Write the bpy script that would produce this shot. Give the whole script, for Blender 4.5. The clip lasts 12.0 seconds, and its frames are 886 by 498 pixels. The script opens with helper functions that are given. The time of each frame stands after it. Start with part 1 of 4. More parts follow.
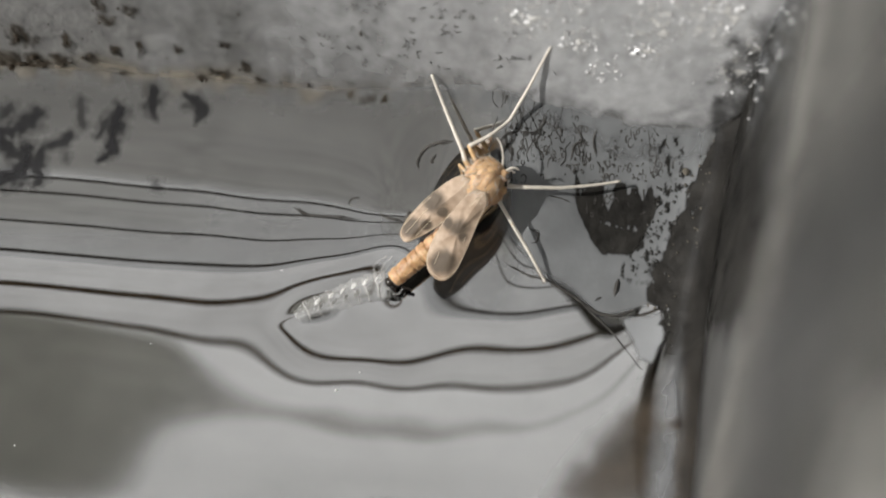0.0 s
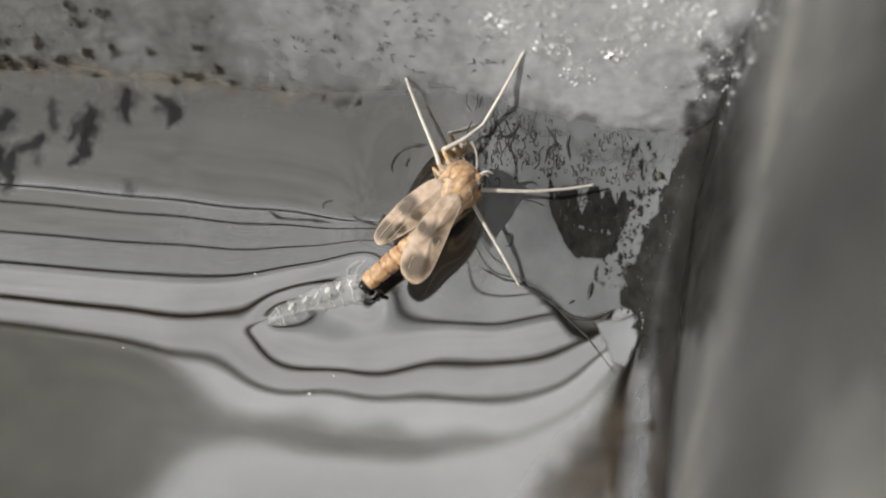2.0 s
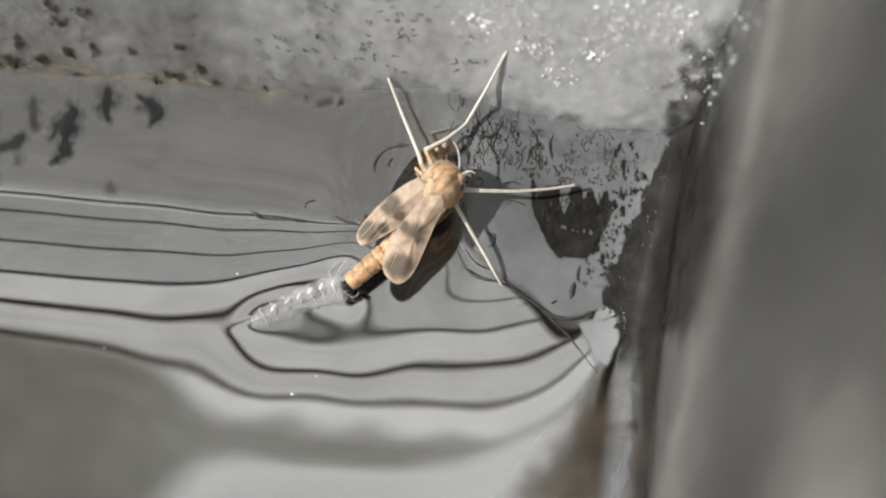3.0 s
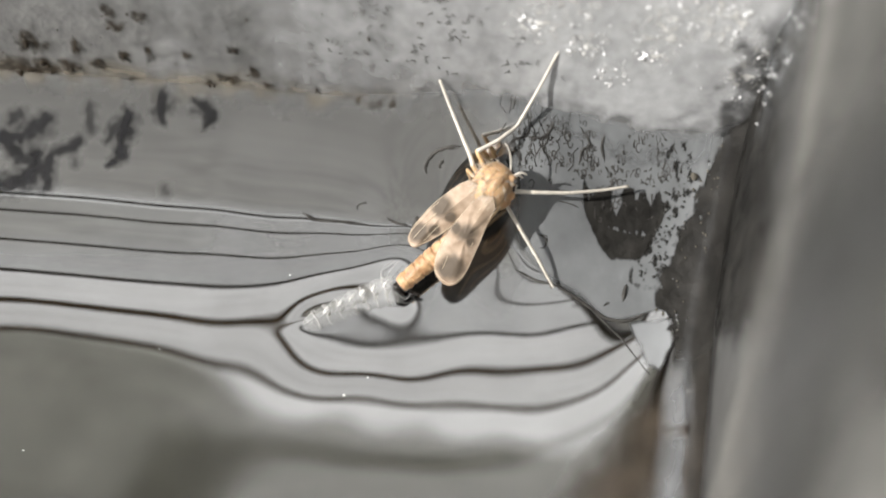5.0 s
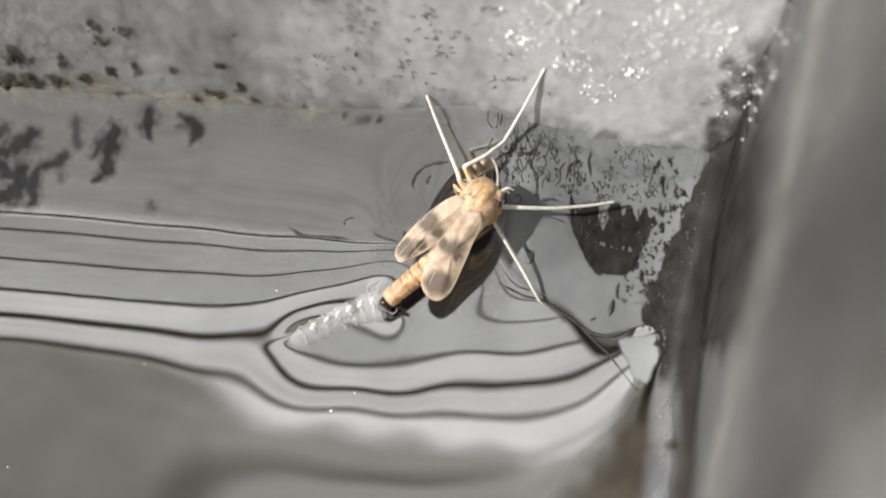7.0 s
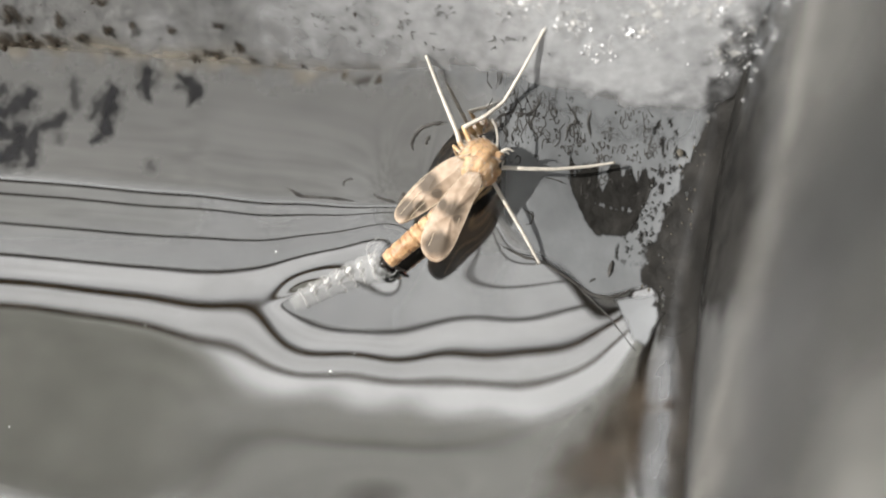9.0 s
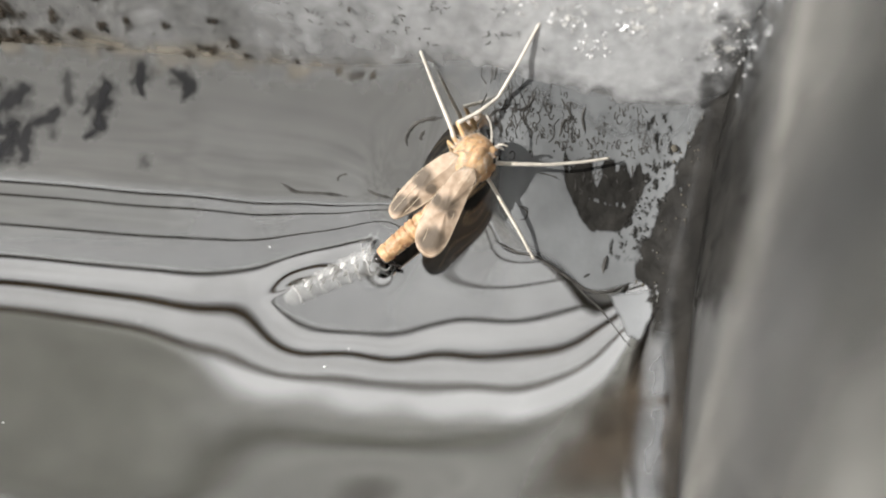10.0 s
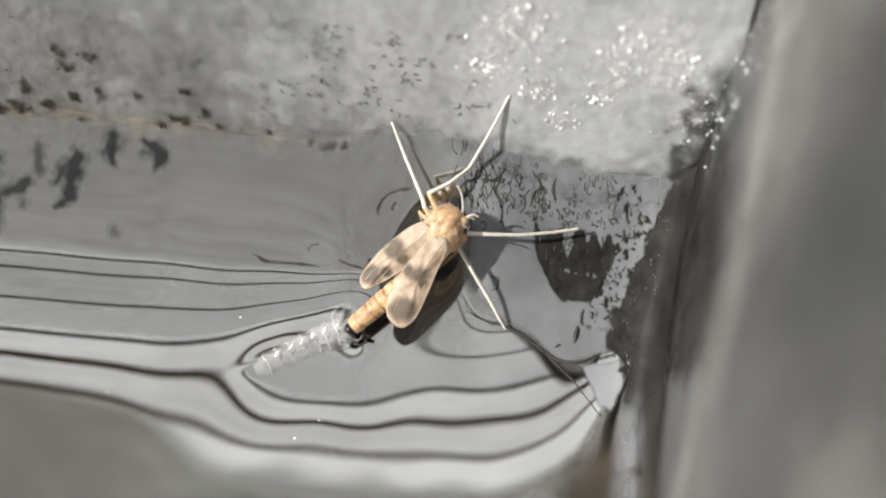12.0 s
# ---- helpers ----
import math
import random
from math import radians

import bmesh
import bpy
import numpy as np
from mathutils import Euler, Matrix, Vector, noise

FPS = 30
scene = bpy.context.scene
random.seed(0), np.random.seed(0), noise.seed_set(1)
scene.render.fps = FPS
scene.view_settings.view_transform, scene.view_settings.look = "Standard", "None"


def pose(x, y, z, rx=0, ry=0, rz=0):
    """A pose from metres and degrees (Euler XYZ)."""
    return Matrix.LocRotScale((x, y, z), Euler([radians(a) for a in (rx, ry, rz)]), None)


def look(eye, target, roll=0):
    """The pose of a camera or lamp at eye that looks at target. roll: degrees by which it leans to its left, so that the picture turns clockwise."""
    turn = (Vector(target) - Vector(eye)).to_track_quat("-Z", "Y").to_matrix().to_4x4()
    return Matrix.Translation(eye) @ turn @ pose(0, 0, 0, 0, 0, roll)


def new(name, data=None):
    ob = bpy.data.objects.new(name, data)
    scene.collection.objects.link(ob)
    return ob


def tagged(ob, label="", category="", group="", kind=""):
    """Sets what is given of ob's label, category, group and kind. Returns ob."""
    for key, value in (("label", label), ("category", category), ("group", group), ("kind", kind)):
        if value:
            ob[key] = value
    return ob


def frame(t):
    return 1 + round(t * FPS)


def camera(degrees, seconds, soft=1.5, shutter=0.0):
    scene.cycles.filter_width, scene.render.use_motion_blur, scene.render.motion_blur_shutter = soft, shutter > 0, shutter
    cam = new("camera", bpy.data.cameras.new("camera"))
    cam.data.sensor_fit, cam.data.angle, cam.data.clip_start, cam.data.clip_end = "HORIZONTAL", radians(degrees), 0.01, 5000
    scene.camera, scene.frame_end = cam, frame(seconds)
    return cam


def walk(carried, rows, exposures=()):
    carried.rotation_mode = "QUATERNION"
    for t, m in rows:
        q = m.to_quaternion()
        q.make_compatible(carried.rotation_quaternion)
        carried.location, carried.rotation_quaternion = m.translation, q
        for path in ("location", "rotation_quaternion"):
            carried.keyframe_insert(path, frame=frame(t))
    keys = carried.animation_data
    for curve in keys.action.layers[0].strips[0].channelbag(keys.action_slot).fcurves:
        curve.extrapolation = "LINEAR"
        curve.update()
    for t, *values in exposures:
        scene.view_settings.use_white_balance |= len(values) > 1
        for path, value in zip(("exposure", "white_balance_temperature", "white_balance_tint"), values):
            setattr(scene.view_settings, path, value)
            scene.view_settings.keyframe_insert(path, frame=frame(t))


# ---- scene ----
cam = camera(40, 12.0, soft=2.0)
# the eye stays put; the hand pans it: seconds, pan to the left and tilt upwards in degrees
EYE = Vector((0.0, -0.020932, 0.027792))
PITCH = -52.0
SWAY = [
    (0.0, 0.319, 0.027),
    (0.5, 0.160, 0.638),
    (1.0, 0.319, 0.027),
    (1.5, 0.000, 0.000),
    (2.0, -0.904, 0.186),
    (2.5, -1.303, 0.851),
    (3.0, -1.728, 0.186),
    (3.2, -0.745, 0.479),
    (4.8, 0.771, 0.372),
    (5.0, 0.692, 0.266),
    (5.5, 0.239, 0.346),
    (6.0, 0.665, 0.186),
    (6.5, 0.372, 1.064),
    (7.0, 0.080, 0.984),
    (8.8, 0.479, -0.399),
    (9.0, 0.053, -0.851),
    (9.5, 0.213, -1.090),
    (10.0, -0.213, -1.064),
    (10.5, -0.027, -0.399),
    (11.0, -0.745, 0.293),
    (11.5, -1.037, -0.479),
    (12.0, -1.569, 2.233),
]
EXPOSURE = [(0.0, 0.30), (1.5, 0.32), (2.0, 0.34), (2.5, 0.60), (3.0, 0.56), (5.0, 0.82), (5.5, 0.86), (6.5, 0.88), (9.5, 0.85), (12.0, 0.90)]
walk(cam, [(t, Matrix.Translation(EYE) @ pose(0, 0, 0, 90 + PITCH) @ pose(0, 0, 0, tilt, pan)) for t, pan, tilt in SWAY],
     exposures=EXPOSURE)
cam.data.dof.use_dof = True
cam.data.dof.focus_distance = 0.0316
cam.data.dof.aperture_fstop = 44.0

# ---- sky and sun ----
SUN_DIR = Vector((-0.71, -0.33, 0.62)).normalized()
world = bpy.data.worlds.new("sky")
scene.world = world
world.use_nodes = True
wn = world.node_tree
sky = wn.nodes.new("ShaderNodeTexSky")
sky.sky_type, sky.sun_disc = "NISHITA", False
sky.sun_elevation = math.asin(SUN_DIR.z)
sky.sun_rotation = math.atan2(SUN_DIR.x, SUN_DIR.y)
sky.dust_density, sky.air_density = 0.1, 1.0
haze = wn.nodes.new("ShaderNodeHueSaturation")
haze.inputs["Saturation"].default_value = 0.0
wn.links.new(sky.outputs[0], haze.inputs["Color"])
wn.links.new(haze.outputs[0], wn.nodes["Background"].inputs["Color"])
wn.nodes["Background"].inputs["Strength"].default_value = 0.15
sun = new("sun", bpy.data.lights.new("sun", "SUN"))
sun.data.energy, sun.data.angle, sun.data.color = 3.2, radians(0.5), (1.0, 0.965, 0.925)
sun.matrix_world = look(SUN_DIR * 2.0, (0, 0, 0))

# ---- small tools ----
MM = 0.001


def mesh_of(name, bm, smooth=True):
    """A bmesh drawn in millimetres becomes a mesh in metres."""
    bmesh.ops.scale(bm, vec=(MM, MM, MM), verts=bm.verts)
    me = bpy.data.meshes.new(name)
    bm.to_mesh(me)
    bm.free()
    for p in me.polygons:
        p.use_smooth = smooth
    return me


def part(name, bm, material, parent=None, label="", smooth=True):
    if parent is not None:
        root = parent.parent or parent
        bmesh.ops.translate(bm, vec=-root.location / MM, verts=bm.verts)
    ob = new(name, mesh_of(name, bm, smooth))
    ob.data.materials.append(material)
    if parent is not None:
        ob.parent = parent
    if label:
        tagged(ob, label)
    return ob


def V(*a):
    return Vector(a)


def spline(pts, n):
    """Catmull-Rom curve through pts with n points a stretch."""
    p = [Vector(q) for q in pts]
    p = [2 * p[0] - p[1]] + p + [2 * p[-1] - p[-2]]
    out = []
    for i in range(1, len(p) - 2):
        for k in range(n):
            t = k / n
            a, b, c, d = p[i - 1], p[i], p[i + 1], p[i + 2]
            out.append(0.5 * ((2 * b) + (c - a) * t + (2 * a - 5 * b + 4 * c - d) * t * t + (3 * b - a - 3 * c + d) * t ** 3))
    out.append(p[-2])
    return out


def tube(bm, pts, radii, sides=8, squash=1.0, jitter=0.0):
    """A round limb through pts; radii: one number a point, or a function of 0..1."""
    rings = []
    n = len(pts)
    side = None
    for i, p in enumerate(pts):
        t = (pts[min(i + 1, n - 1)] - pts[max(i - 1, 0)]).normalized()
        if side is None:
            side = t.orthogonal().normalized()
        side = (side - t * side.dot(t)).normalized()
        other = t.cross(side)
        r = radii(i / (n - 1)) if callable(radii) else radii[i]
        r *= 1 + random.uniform(-jitter, jitter)
        rings.append([bm.verts.new(p + side * math.cos(a) * r + other * math.sin(a) * r * squash)
                      for a in [2 * math.pi * k / sides for k in range(sides)]])
    for a, b in zip(rings, rings[1:]):
        for k in range(sides):
            bm.faces.new((a[k], a[(k + 1) % sides], b[(k + 1) % sides], b[k]))
    bm.faces.new(list(reversed(rings[0])))
    bm.faces.new(rings[-1])
    return rings


def fbm(p, octaves=4):
    s, a = 0.0, 1.0
    for k in range(octaves):
        s += a * noise.noise(p)
        p, a = p * 2.1, a * 0.5
    return s


def lump(bm, centre, radii, turn=None, rough=0.25, level=2, freq=1.5, seed=0.0):
    """An uneven pebble-like lump."""
    made = bmesh.ops.create_icosphere(bm, subdivisions=level, radius=1.0)["verts"]
    for v in made:
        k = 1 + rough * noise.noise(v.co * freq + V(seed, seed * 1.7, -seed))
        q = V(v.co.x * radii[0], v.co.y * radii[1], v.co.z * radii[2]) * k
        if turn is not None:
            q = turn @ q
        v.co = V(*centre) + q


def solid(bm, lo, hi):
    lo, hi = V(*lo), V(*hi)
    m = Matrix.Translation((lo + hi) / 2) @ Matrix.Diagonal((*(hi - lo), 1))
    bmesh.ops.create_cube(bm, size=1.0, matrix=m)


# ---- materials ----
def material(name, base, rough=0.6, metal=0.0, vary=0.25, grain=400.0, blotch=60.0, bump=0.2, tint=None, **more):
    """A surface with fine grain and larger blotches; grain and blotch are scales per metre."""
    m = bpy.data.materials.new(name)
    m.use_nodes = True
    nt = m.node_tree
    N, L = nt.nodes, nt.links
    b = N["Principled BSDF"]
    co = N.new("ShaderNodeTexCoord")
    fine, wide = N.new("ShaderNodeTexNoise"), N.new("ShaderNodeTexNoise")
    for node, scale in ((fine, grain), (wide, blotch)):
        node.inputs["Scale"].default_value = scale
        node.inputs["Detail"].default_value = 6.0
        L.new(co.outputs["Object"], node.inputs["Vector"])
    add = N.new("ShaderNodeMath")
    add.operation = "ADD"
    L.new(fine.outputs["Fac"], add.inputs[0])
    L.new(wide.outputs["Fac"], add.inputs[1])
    ramp = N.new("ShaderNodeMapRange")
    ramp.inputs["From Min"].default_value, ramp.inputs["From Max"].default_value = 0.65, 1.35
    L.new(add.outputs[0], ramp.inputs["Value"])
    mix = N.new("ShaderNodeMix")
    mix.data_type = "RGBA"
    other = tint or tuple(max(0.0, c * (1 + 2 * vary)) for c in base)
    dark = tuple(c * (1 - vary) for c in base)
    mix.inputs["A"].default_value, mix.inputs["B"].default_value = (*dark, 1), (*other, 1)
    L.new(ramp.outputs[0], mix.inputs["Factor"])
    L.new(mix.outputs["Result"], b.inputs["Base Color"])
    b.inputs["Roughness"].default_value, b.inputs["Metallic"].default_value = rough, metal
    if bump:
        bn = N.new("ShaderNodeBump")
        bn.inputs["Strength"].default_value = bump
        bn.inputs["Distance"].default_value = 0.4 / grain
        L.new(fine.outputs["Fac"], bn.inputs["Height"])
        L.new(bn.outputs[0], b.inputs["Normal"])
    for key, value in more.items():
        b.inputs[key.replace("_", " ")].default_value = value
    return m


# same grey plastic, darkened to offset the sun that strikes this wall
M_SIDE = material("darkened_plastic", (0.045, 0.045, 0.044), 0.55, vary=0.3, grain=700, blotch=130, bump=0.3, tint=(0.076, 0.075, 0.072))
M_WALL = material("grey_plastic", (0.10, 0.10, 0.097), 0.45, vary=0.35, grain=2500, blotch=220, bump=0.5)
M_WATER = material("filmed_water", (0.42, 0.42, 0.415), 0.02, metal=1.0, vary=0.04, grain=900, blotch=120, bump=0.0)
M_GROUND = material("ground", (0.26, 0.25, 0.22), 0.9, vary=0.4, grain=60, blotch=4, bump=0.6)
M_WIRE = material("dark_wire", (0.045, 0.038, 0.03), 0.8, vary=0.2, grain=300, blotch=30, bump=0.1)
M_RUST = material("rusty_wire", (0.075, 0.048, 0.024), 0.8, vary=0.3, grain=300, blotch=30, bump=0.1)
M_THIN = material("thin_olive_cloth", (0.08, 0.078, 0.07), 0.95, vary=0.4, grain=110, blotch=30, bump=0.2)
M_CLOTH = material("olive_cloth", (0.05, 0.048, 0.041), 0.95, vary=0.5, grain=110, blotch=30, bump=0.2)
def translucent(m, colour, share):
    """Thin cloth: part of the light comes through."""
    nt = m.node_tree
    tr, mx = nt.nodes.new("ShaderNodeBsdfTranslucent"), nt.nodes.new("ShaderNodeMixShader")
    mottle = nt.nodes.new("ShaderNodeMix")
    mottle.data_type = "RGBA"
    mottle.inputs["A"].default_value = (*[c * 0.86 for c in colour], 1)
    mottle.inputs["B"].default_value = (*[c * 1.14 for c in colour], 1)
    nt.links.new([n for n in nt.nodes if n.type == "MAP_RANGE"][0].outputs[0], mottle.inputs["Factor"])
    nt.links.new(mottle.outputs["Result"], tr.inputs["Color"])
    mx.inputs["Fac"].default_value = share
    nt.links.new(nt.nodes["Principled BSDF"].outputs[0], mx.inputs[1])
    nt.links.new(tr.outputs[0], mx.inputs[2])
    nt.links.new(mx.outputs[0], nt.nodes["Material Output"].inputs["Surface"])


M_SHEET = material("whitewash", (0.82, 0.82, 0.80), 0.9, vary=0.06, grain=40, blotch=2, bump=0.2, tint=(0.86, 0.86, 0.85))
M_GAUZE = material("white_gauze", (0.5, 0.5, 0.5), 0.9, vary=0.04, grain=300, blotch=12, bump=0.1)
translucent(M_GAUZE, (0.675, 0.685, 0.705), 0.85)
M_DIMGAUZE = material("grey_gauze", (0.45, 0.45, 0.45), 0.9, vary=0.04, grain=300, blotch=12, bump=0.1)
translucent(M_DIMGAUZE, (0.535, 0.542, 0.555), 0.85)
translucent(M_CLOTH, (0.575, 0.565, 0.51), 0.51)
translucent(M_THIN, (0.71, 0.70, 0.66), 0.62)


def soften(m):
    """Thin places let the ground behind show: the mesh carries its own density as "weave"."""
    nt = m.node_tree
    thin, clear, worn = nt.nodes.new("ShaderNodeAttribute"), nt.nodes.new("ShaderNodeBsdfTransparent"), nt.nodes.new("ShaderNodeMixShader")
    thin.attribute_name = "weave"
    nt.links.new(thin.outputs["Fac"], worn.inputs["Fac"])
    nt.links.new(clear.outputs[0], worn.inputs[1])
    nt.links.new(nt.nodes["Material Output"].inputs["Surface"].links[0].from_socket, worn.inputs[2])
    nt.links.new(worn.outputs[0], nt.nodes["Material Output"].inputs["Surface"])
    return m


soften(M_CLOTH)
M_SOFTGAUZE = material("worn_gauze", (0.45, 0.45, 0.45), 0.9, vary=0.04, grain=300, blotch=12, bump=0.1)
translucent(M_SOFTGAUZE, (0.50, 0.507, 0.52), 0.85)
soften(M_SOFTGAUZE)
soften(M_THIN)
M_GREYCLOTH = material("grey_cloth", (0.29, 0.29, 0.285), 0.9, vary=0.3, grain=60, blotch=9, bump=0.2)
translucent(M_GREYCLOTH, (0.35, 0.35, 0.345), 0.5)
soften(M_GREYCLOTH)
M_CHITIN = material("tan_cuticle", (0.58, 0.35, 0.18), 0.4, vary=0.4, grain=7000, blotch=2500, bump=0.5, tint=(0.68, 0.45, 0.255), Subsurface_Weight=0.15, Subsurface_Radius=(0.0004, 0.0002, 0.0001))
M_ABDOMEN = material("amber_cuticle", (0.49, 0.22, 0.075), 0.42, vary=0.5, grain=4200, blotch=2600, bump=0.7, tint=(0.75, 0.49, 0.27), Subsurface_Weight=0.2, Subsurface_Radius=(0.0005, 0.0002, 0.0001))
M_LEG = material("pale_leg", (0.56, 0.52, 0.455), 0.45, vary=0.15, grain=9000, blotch=1500, bump=0.2)
M_JOINT = material("amber_leg", (0.5, 0.33, 0.17), 0.45, vary=0.2, grain=9000, blotch=1500, bump=0.2)
M_VEIN = material("pale_vein", (0.62, 0.52, 0.38), 0.4, vary=0.15, grain=9000, blotch=1500, bump=0.1)
M_DARK = material("black_cuticle", (0.015, 0.012, 0.01), 0.15, vary=0.2, grain=9000, blotch=1500, bump=0.1)
M_SKIN = material("clear_skin", (0.70, 0.70, 0.68), 0.2, vary=0.15, grain=5000, blotch=1800, bump=0.3, Alpha=0.17)
M_SHINE = material("bright_plate", (0.85, 0.85, 0.83), 0.25, vary=0.08, grain=6000, blotch=900, bump=0.3, Alpha=0.75)
M_FOLD = material("white_fold", (0.78, 0.77, 0.74), 0.3, vary=0.1, grain=6000, blotch=900, bump=0.3, Alpha=0.30)
M_SLIME = soften(material("black_slime", (0.017, 0.0162, 0.015), 0.6, vary=0.6, grain=1500, blotch=420, bump=0.5, tint=(0.042, 0.040, 0.036), Specular_IOR_Level=0.1))
# serves the thin corner crust and the painted sky reflection
M_SCALE_SHEEN = soften(material("pale_scale_and_sheen", (0.15, 0.155, 0.16), 0.5, vary=0.25, grain=900, blotch=300, bump=0.3))
# pale tone that stands for sky mirrored in the water
M_PALE = soften(material("sky_sheen", (0.25, 0.26, 0.268), 0.5, vary=0.1, grain=900, blotch=260, bump=0.2, tint=(0.29, 0.30, 0.308), Specular_IOR_Level=0.3))
M_MILK = soften(material("milky_film", (0.18, 0.188, 0.193), 0.5, vary=0.15, grain=900, blotch=260, bump=0.2, tint=(0.22, 0.23, 0.235), Specular_IOR_Level=0.3))
M_BEIGE = soften(material("beige_wash", (0.20, 0.194, 0.178), 0.6, vary=0.25, grain=900, blotch=250, bump=0.3))
# belly colour darkened to imitate its shade; the eyes share it
M_UNDER = material("shaded_belly_and_eye", (0.052, 0.048, 0.045), 0.85, vary=0.3, grain=6000, blotch=1500, bump=0.3, Specular_IOR_Level=0.1)
# grey stands in for the shade under the wings
M_UNDERWING = material("shaded_wing_underside", (0.20, 0.205, 0.21), 0.85, vary=0.2, grain=4000, blotch=1100, bump=0.2, Specular_IOR_Level=0.1)
M_SMUDGE = soften(material("brown_smudge", (0.024, 0.018, 0.012), 0.7, vary=0.5, grain=3000, blotch=800, bump=0.4, tint=(0.060, 0.047, 0.032), Specular_IOR_Level=0.15))
M_SCUMFILM = soften(material("tan_scum_film", (0.15, 0.13, 0.095), 0.7, vary=0.4, grain=3000, blotch=700, bump=0.5, tint=(0.26, 0.235, 0.19)))
M_WISP = soften(material("dark_wisp", (0.014, 0.014, 0.015), 0.6, vary=0.4, grain=3000, blotch=700, bump=0.2, Specular_IOR_Level=0.1))
M_SCUM = material("tan_scum", (0.085, 0.074, 0.055), 0.7, vary=0.45, grain=3000, blotch=900, bump=0.6, tint=(0.15, 0.135, 0.105))
M_DIRT = material("brown_dirt", (0.024, 0.018, 0.012), 0.6, vary=0.5, grain=3000, blotch=800, bump=0.5, Specular_IOR_Level=0.2)
M_LINE = material("dark_line", (0.045, 0.043, 0.040), 0.5, vary=0.5, grain=4000, blotch=900, bump=0.2, Specular_IOR_Level=0.08)
M_CRUST = material("white_crust", (0.34, 0.345, 0.35), 0.5, vary=0.14, grain=3400, blotch=420, bump=0.10, tint=(0.45, 0.455, 0.46))
soften(M_CRUST)
M_FROST = soften(material("frost", (0.74, 0.73, 0.70), 0.35, vary=0.1, grain=4000, blotch=1500, bump=0.5, tint=(0.82, 0.81, 0.78)))
M_CRYSTAL = material("clear_crystal", (0.80, 0.80, 0.80), 0.2, vary=0.05, grain=3000, blotch=900, bump=0.0, IOR=1.7)
M_MARK = material("grey_mark", (0.085, 0.083, 0.078), 0.6, vary=0.4, grain=3000, blotch=900, bump=0.2, Specular_IOR_Level=0.2)
M_FOAM = material("grey_foam", (0.06, 0.06, 0.058), 0.5, vary=0.3, grain=3000, blotch=900, bump=0.2, Specular_IOR_Level=0.2)
M_BROWN = soften(material("brown_sheen_film", (0.036, 0.029, 0.022), 0.45, vary=0.4, grain=1200, blotch=160, bump=0.3, tint=(0.09, 0.07, 0.05), Specular_IOR_Level=0.3))
M_FLECK = material("white_fleck", (0.8, 0.8, 0.78), 0.5, vary=0.1, grain=3000, blotch=900, bump=0.1)


def wing_material(name, spots):
    """A tan wing membrane with soft dark spots; spots: centre and radius in mm in the wing's own space."""
    m = material(name, (0.36, 0.255, 0.17), 0.55, vary=0.3, grain=4200, blotch=1100, bump=0.18, tint=(0.575, 0.45, 0.345), Specular_IOR_Level=0.2)
    nt = m.node_tree
    N, L = nt.nodes, nt.links
    b = N["Principled BSDF"]
    co = N.new("ShaderNodeTexCoord")
    warp = N.new("ShaderNodeTexNoise")
    warp.inputs["Scale"].default_value = 2600.0
    L.new(co.outputs["Object"], warp.inputs["Vector"])
    total = None
    for x, y, z, r in spots:
        d = N.new("ShaderNodeVectorMath")
        d.operation = "DISTANCE"
        L.new(co.outputs["Object"], d.inputs[0])
        d.inputs[1].default_value = (x * MM, y * MM, z * MM)
        edge = N.new("ShaderNodeMath")
        edge.operation = "MULTIPLY_ADD"
        L.new(warp.outputs["Fac"], edge.inputs[0])
        edge.inputs[1].default_value = 0.9 * r * MM
        L.new(d.outputs["Value"], edge.inputs[2])
        f = N.new("ShaderNodeMapRange")
        f.interpolation_type = "SMOOTHSTEP"
        f.inputs["From Min"].default_value, f.inputs["From Max"].default_value = 2.3 * r * MM, 1.25 * r * MM
        L.new(edge.outputs[0], f.inputs["Value"])
        if total is None:
            total = f.outputs[0]
        else:
            mx = N.new("ShaderNodeMath")
            mx.operation = "MAXIMUM"
            L.new(total, mx.inputs[0])
            L.new(f.outputs[0], mx.inputs[1])
            total = mx.outputs[0]
    old = b.inputs["Base Color"].links[0].from_socket
    mix = N.new("ShaderNodeMix")
    mix.data_type = "RGBA"
    soft = N.new("ShaderNodeMath")
    soft.operation = "MULTIPLY"
    soft.inputs[1].default_value = 0.9
    L.new(total, soft.inputs[0])
    L.new(soft.outputs[0], mix.inputs["Factor"])
    L.new(old, mix.inputs["A"])
    mix.inputs["B"].default_value = (0.075, 0.06, 0.045, 1)
    L.new(mix.outputs["Result"], b.inputs["Base Color"])
    return m


# ---- the basin: two walls meet in a corner ----
CORNER = V(8.019, 2.781, 0)
BACK_DIR, BACK_IN = V(-0.99475, 0.10237, 0), V(-0.10237, -0.99475, 0)
SIDE_DIR, SIDE_IN = V(-0.19023, -0.98174, 0), V(-0.98174, 0.19023, 0)
# inner faces at the water line
BACK_AT, SIDE_AT = CORNER + BACK_IN * 1.95, CORNER + SIDE_IN * 0.4
INNER = CORNER + BACK_IN * 1.95 + SIDE_DIR * 0.0 + SIDE_IN * 0.4

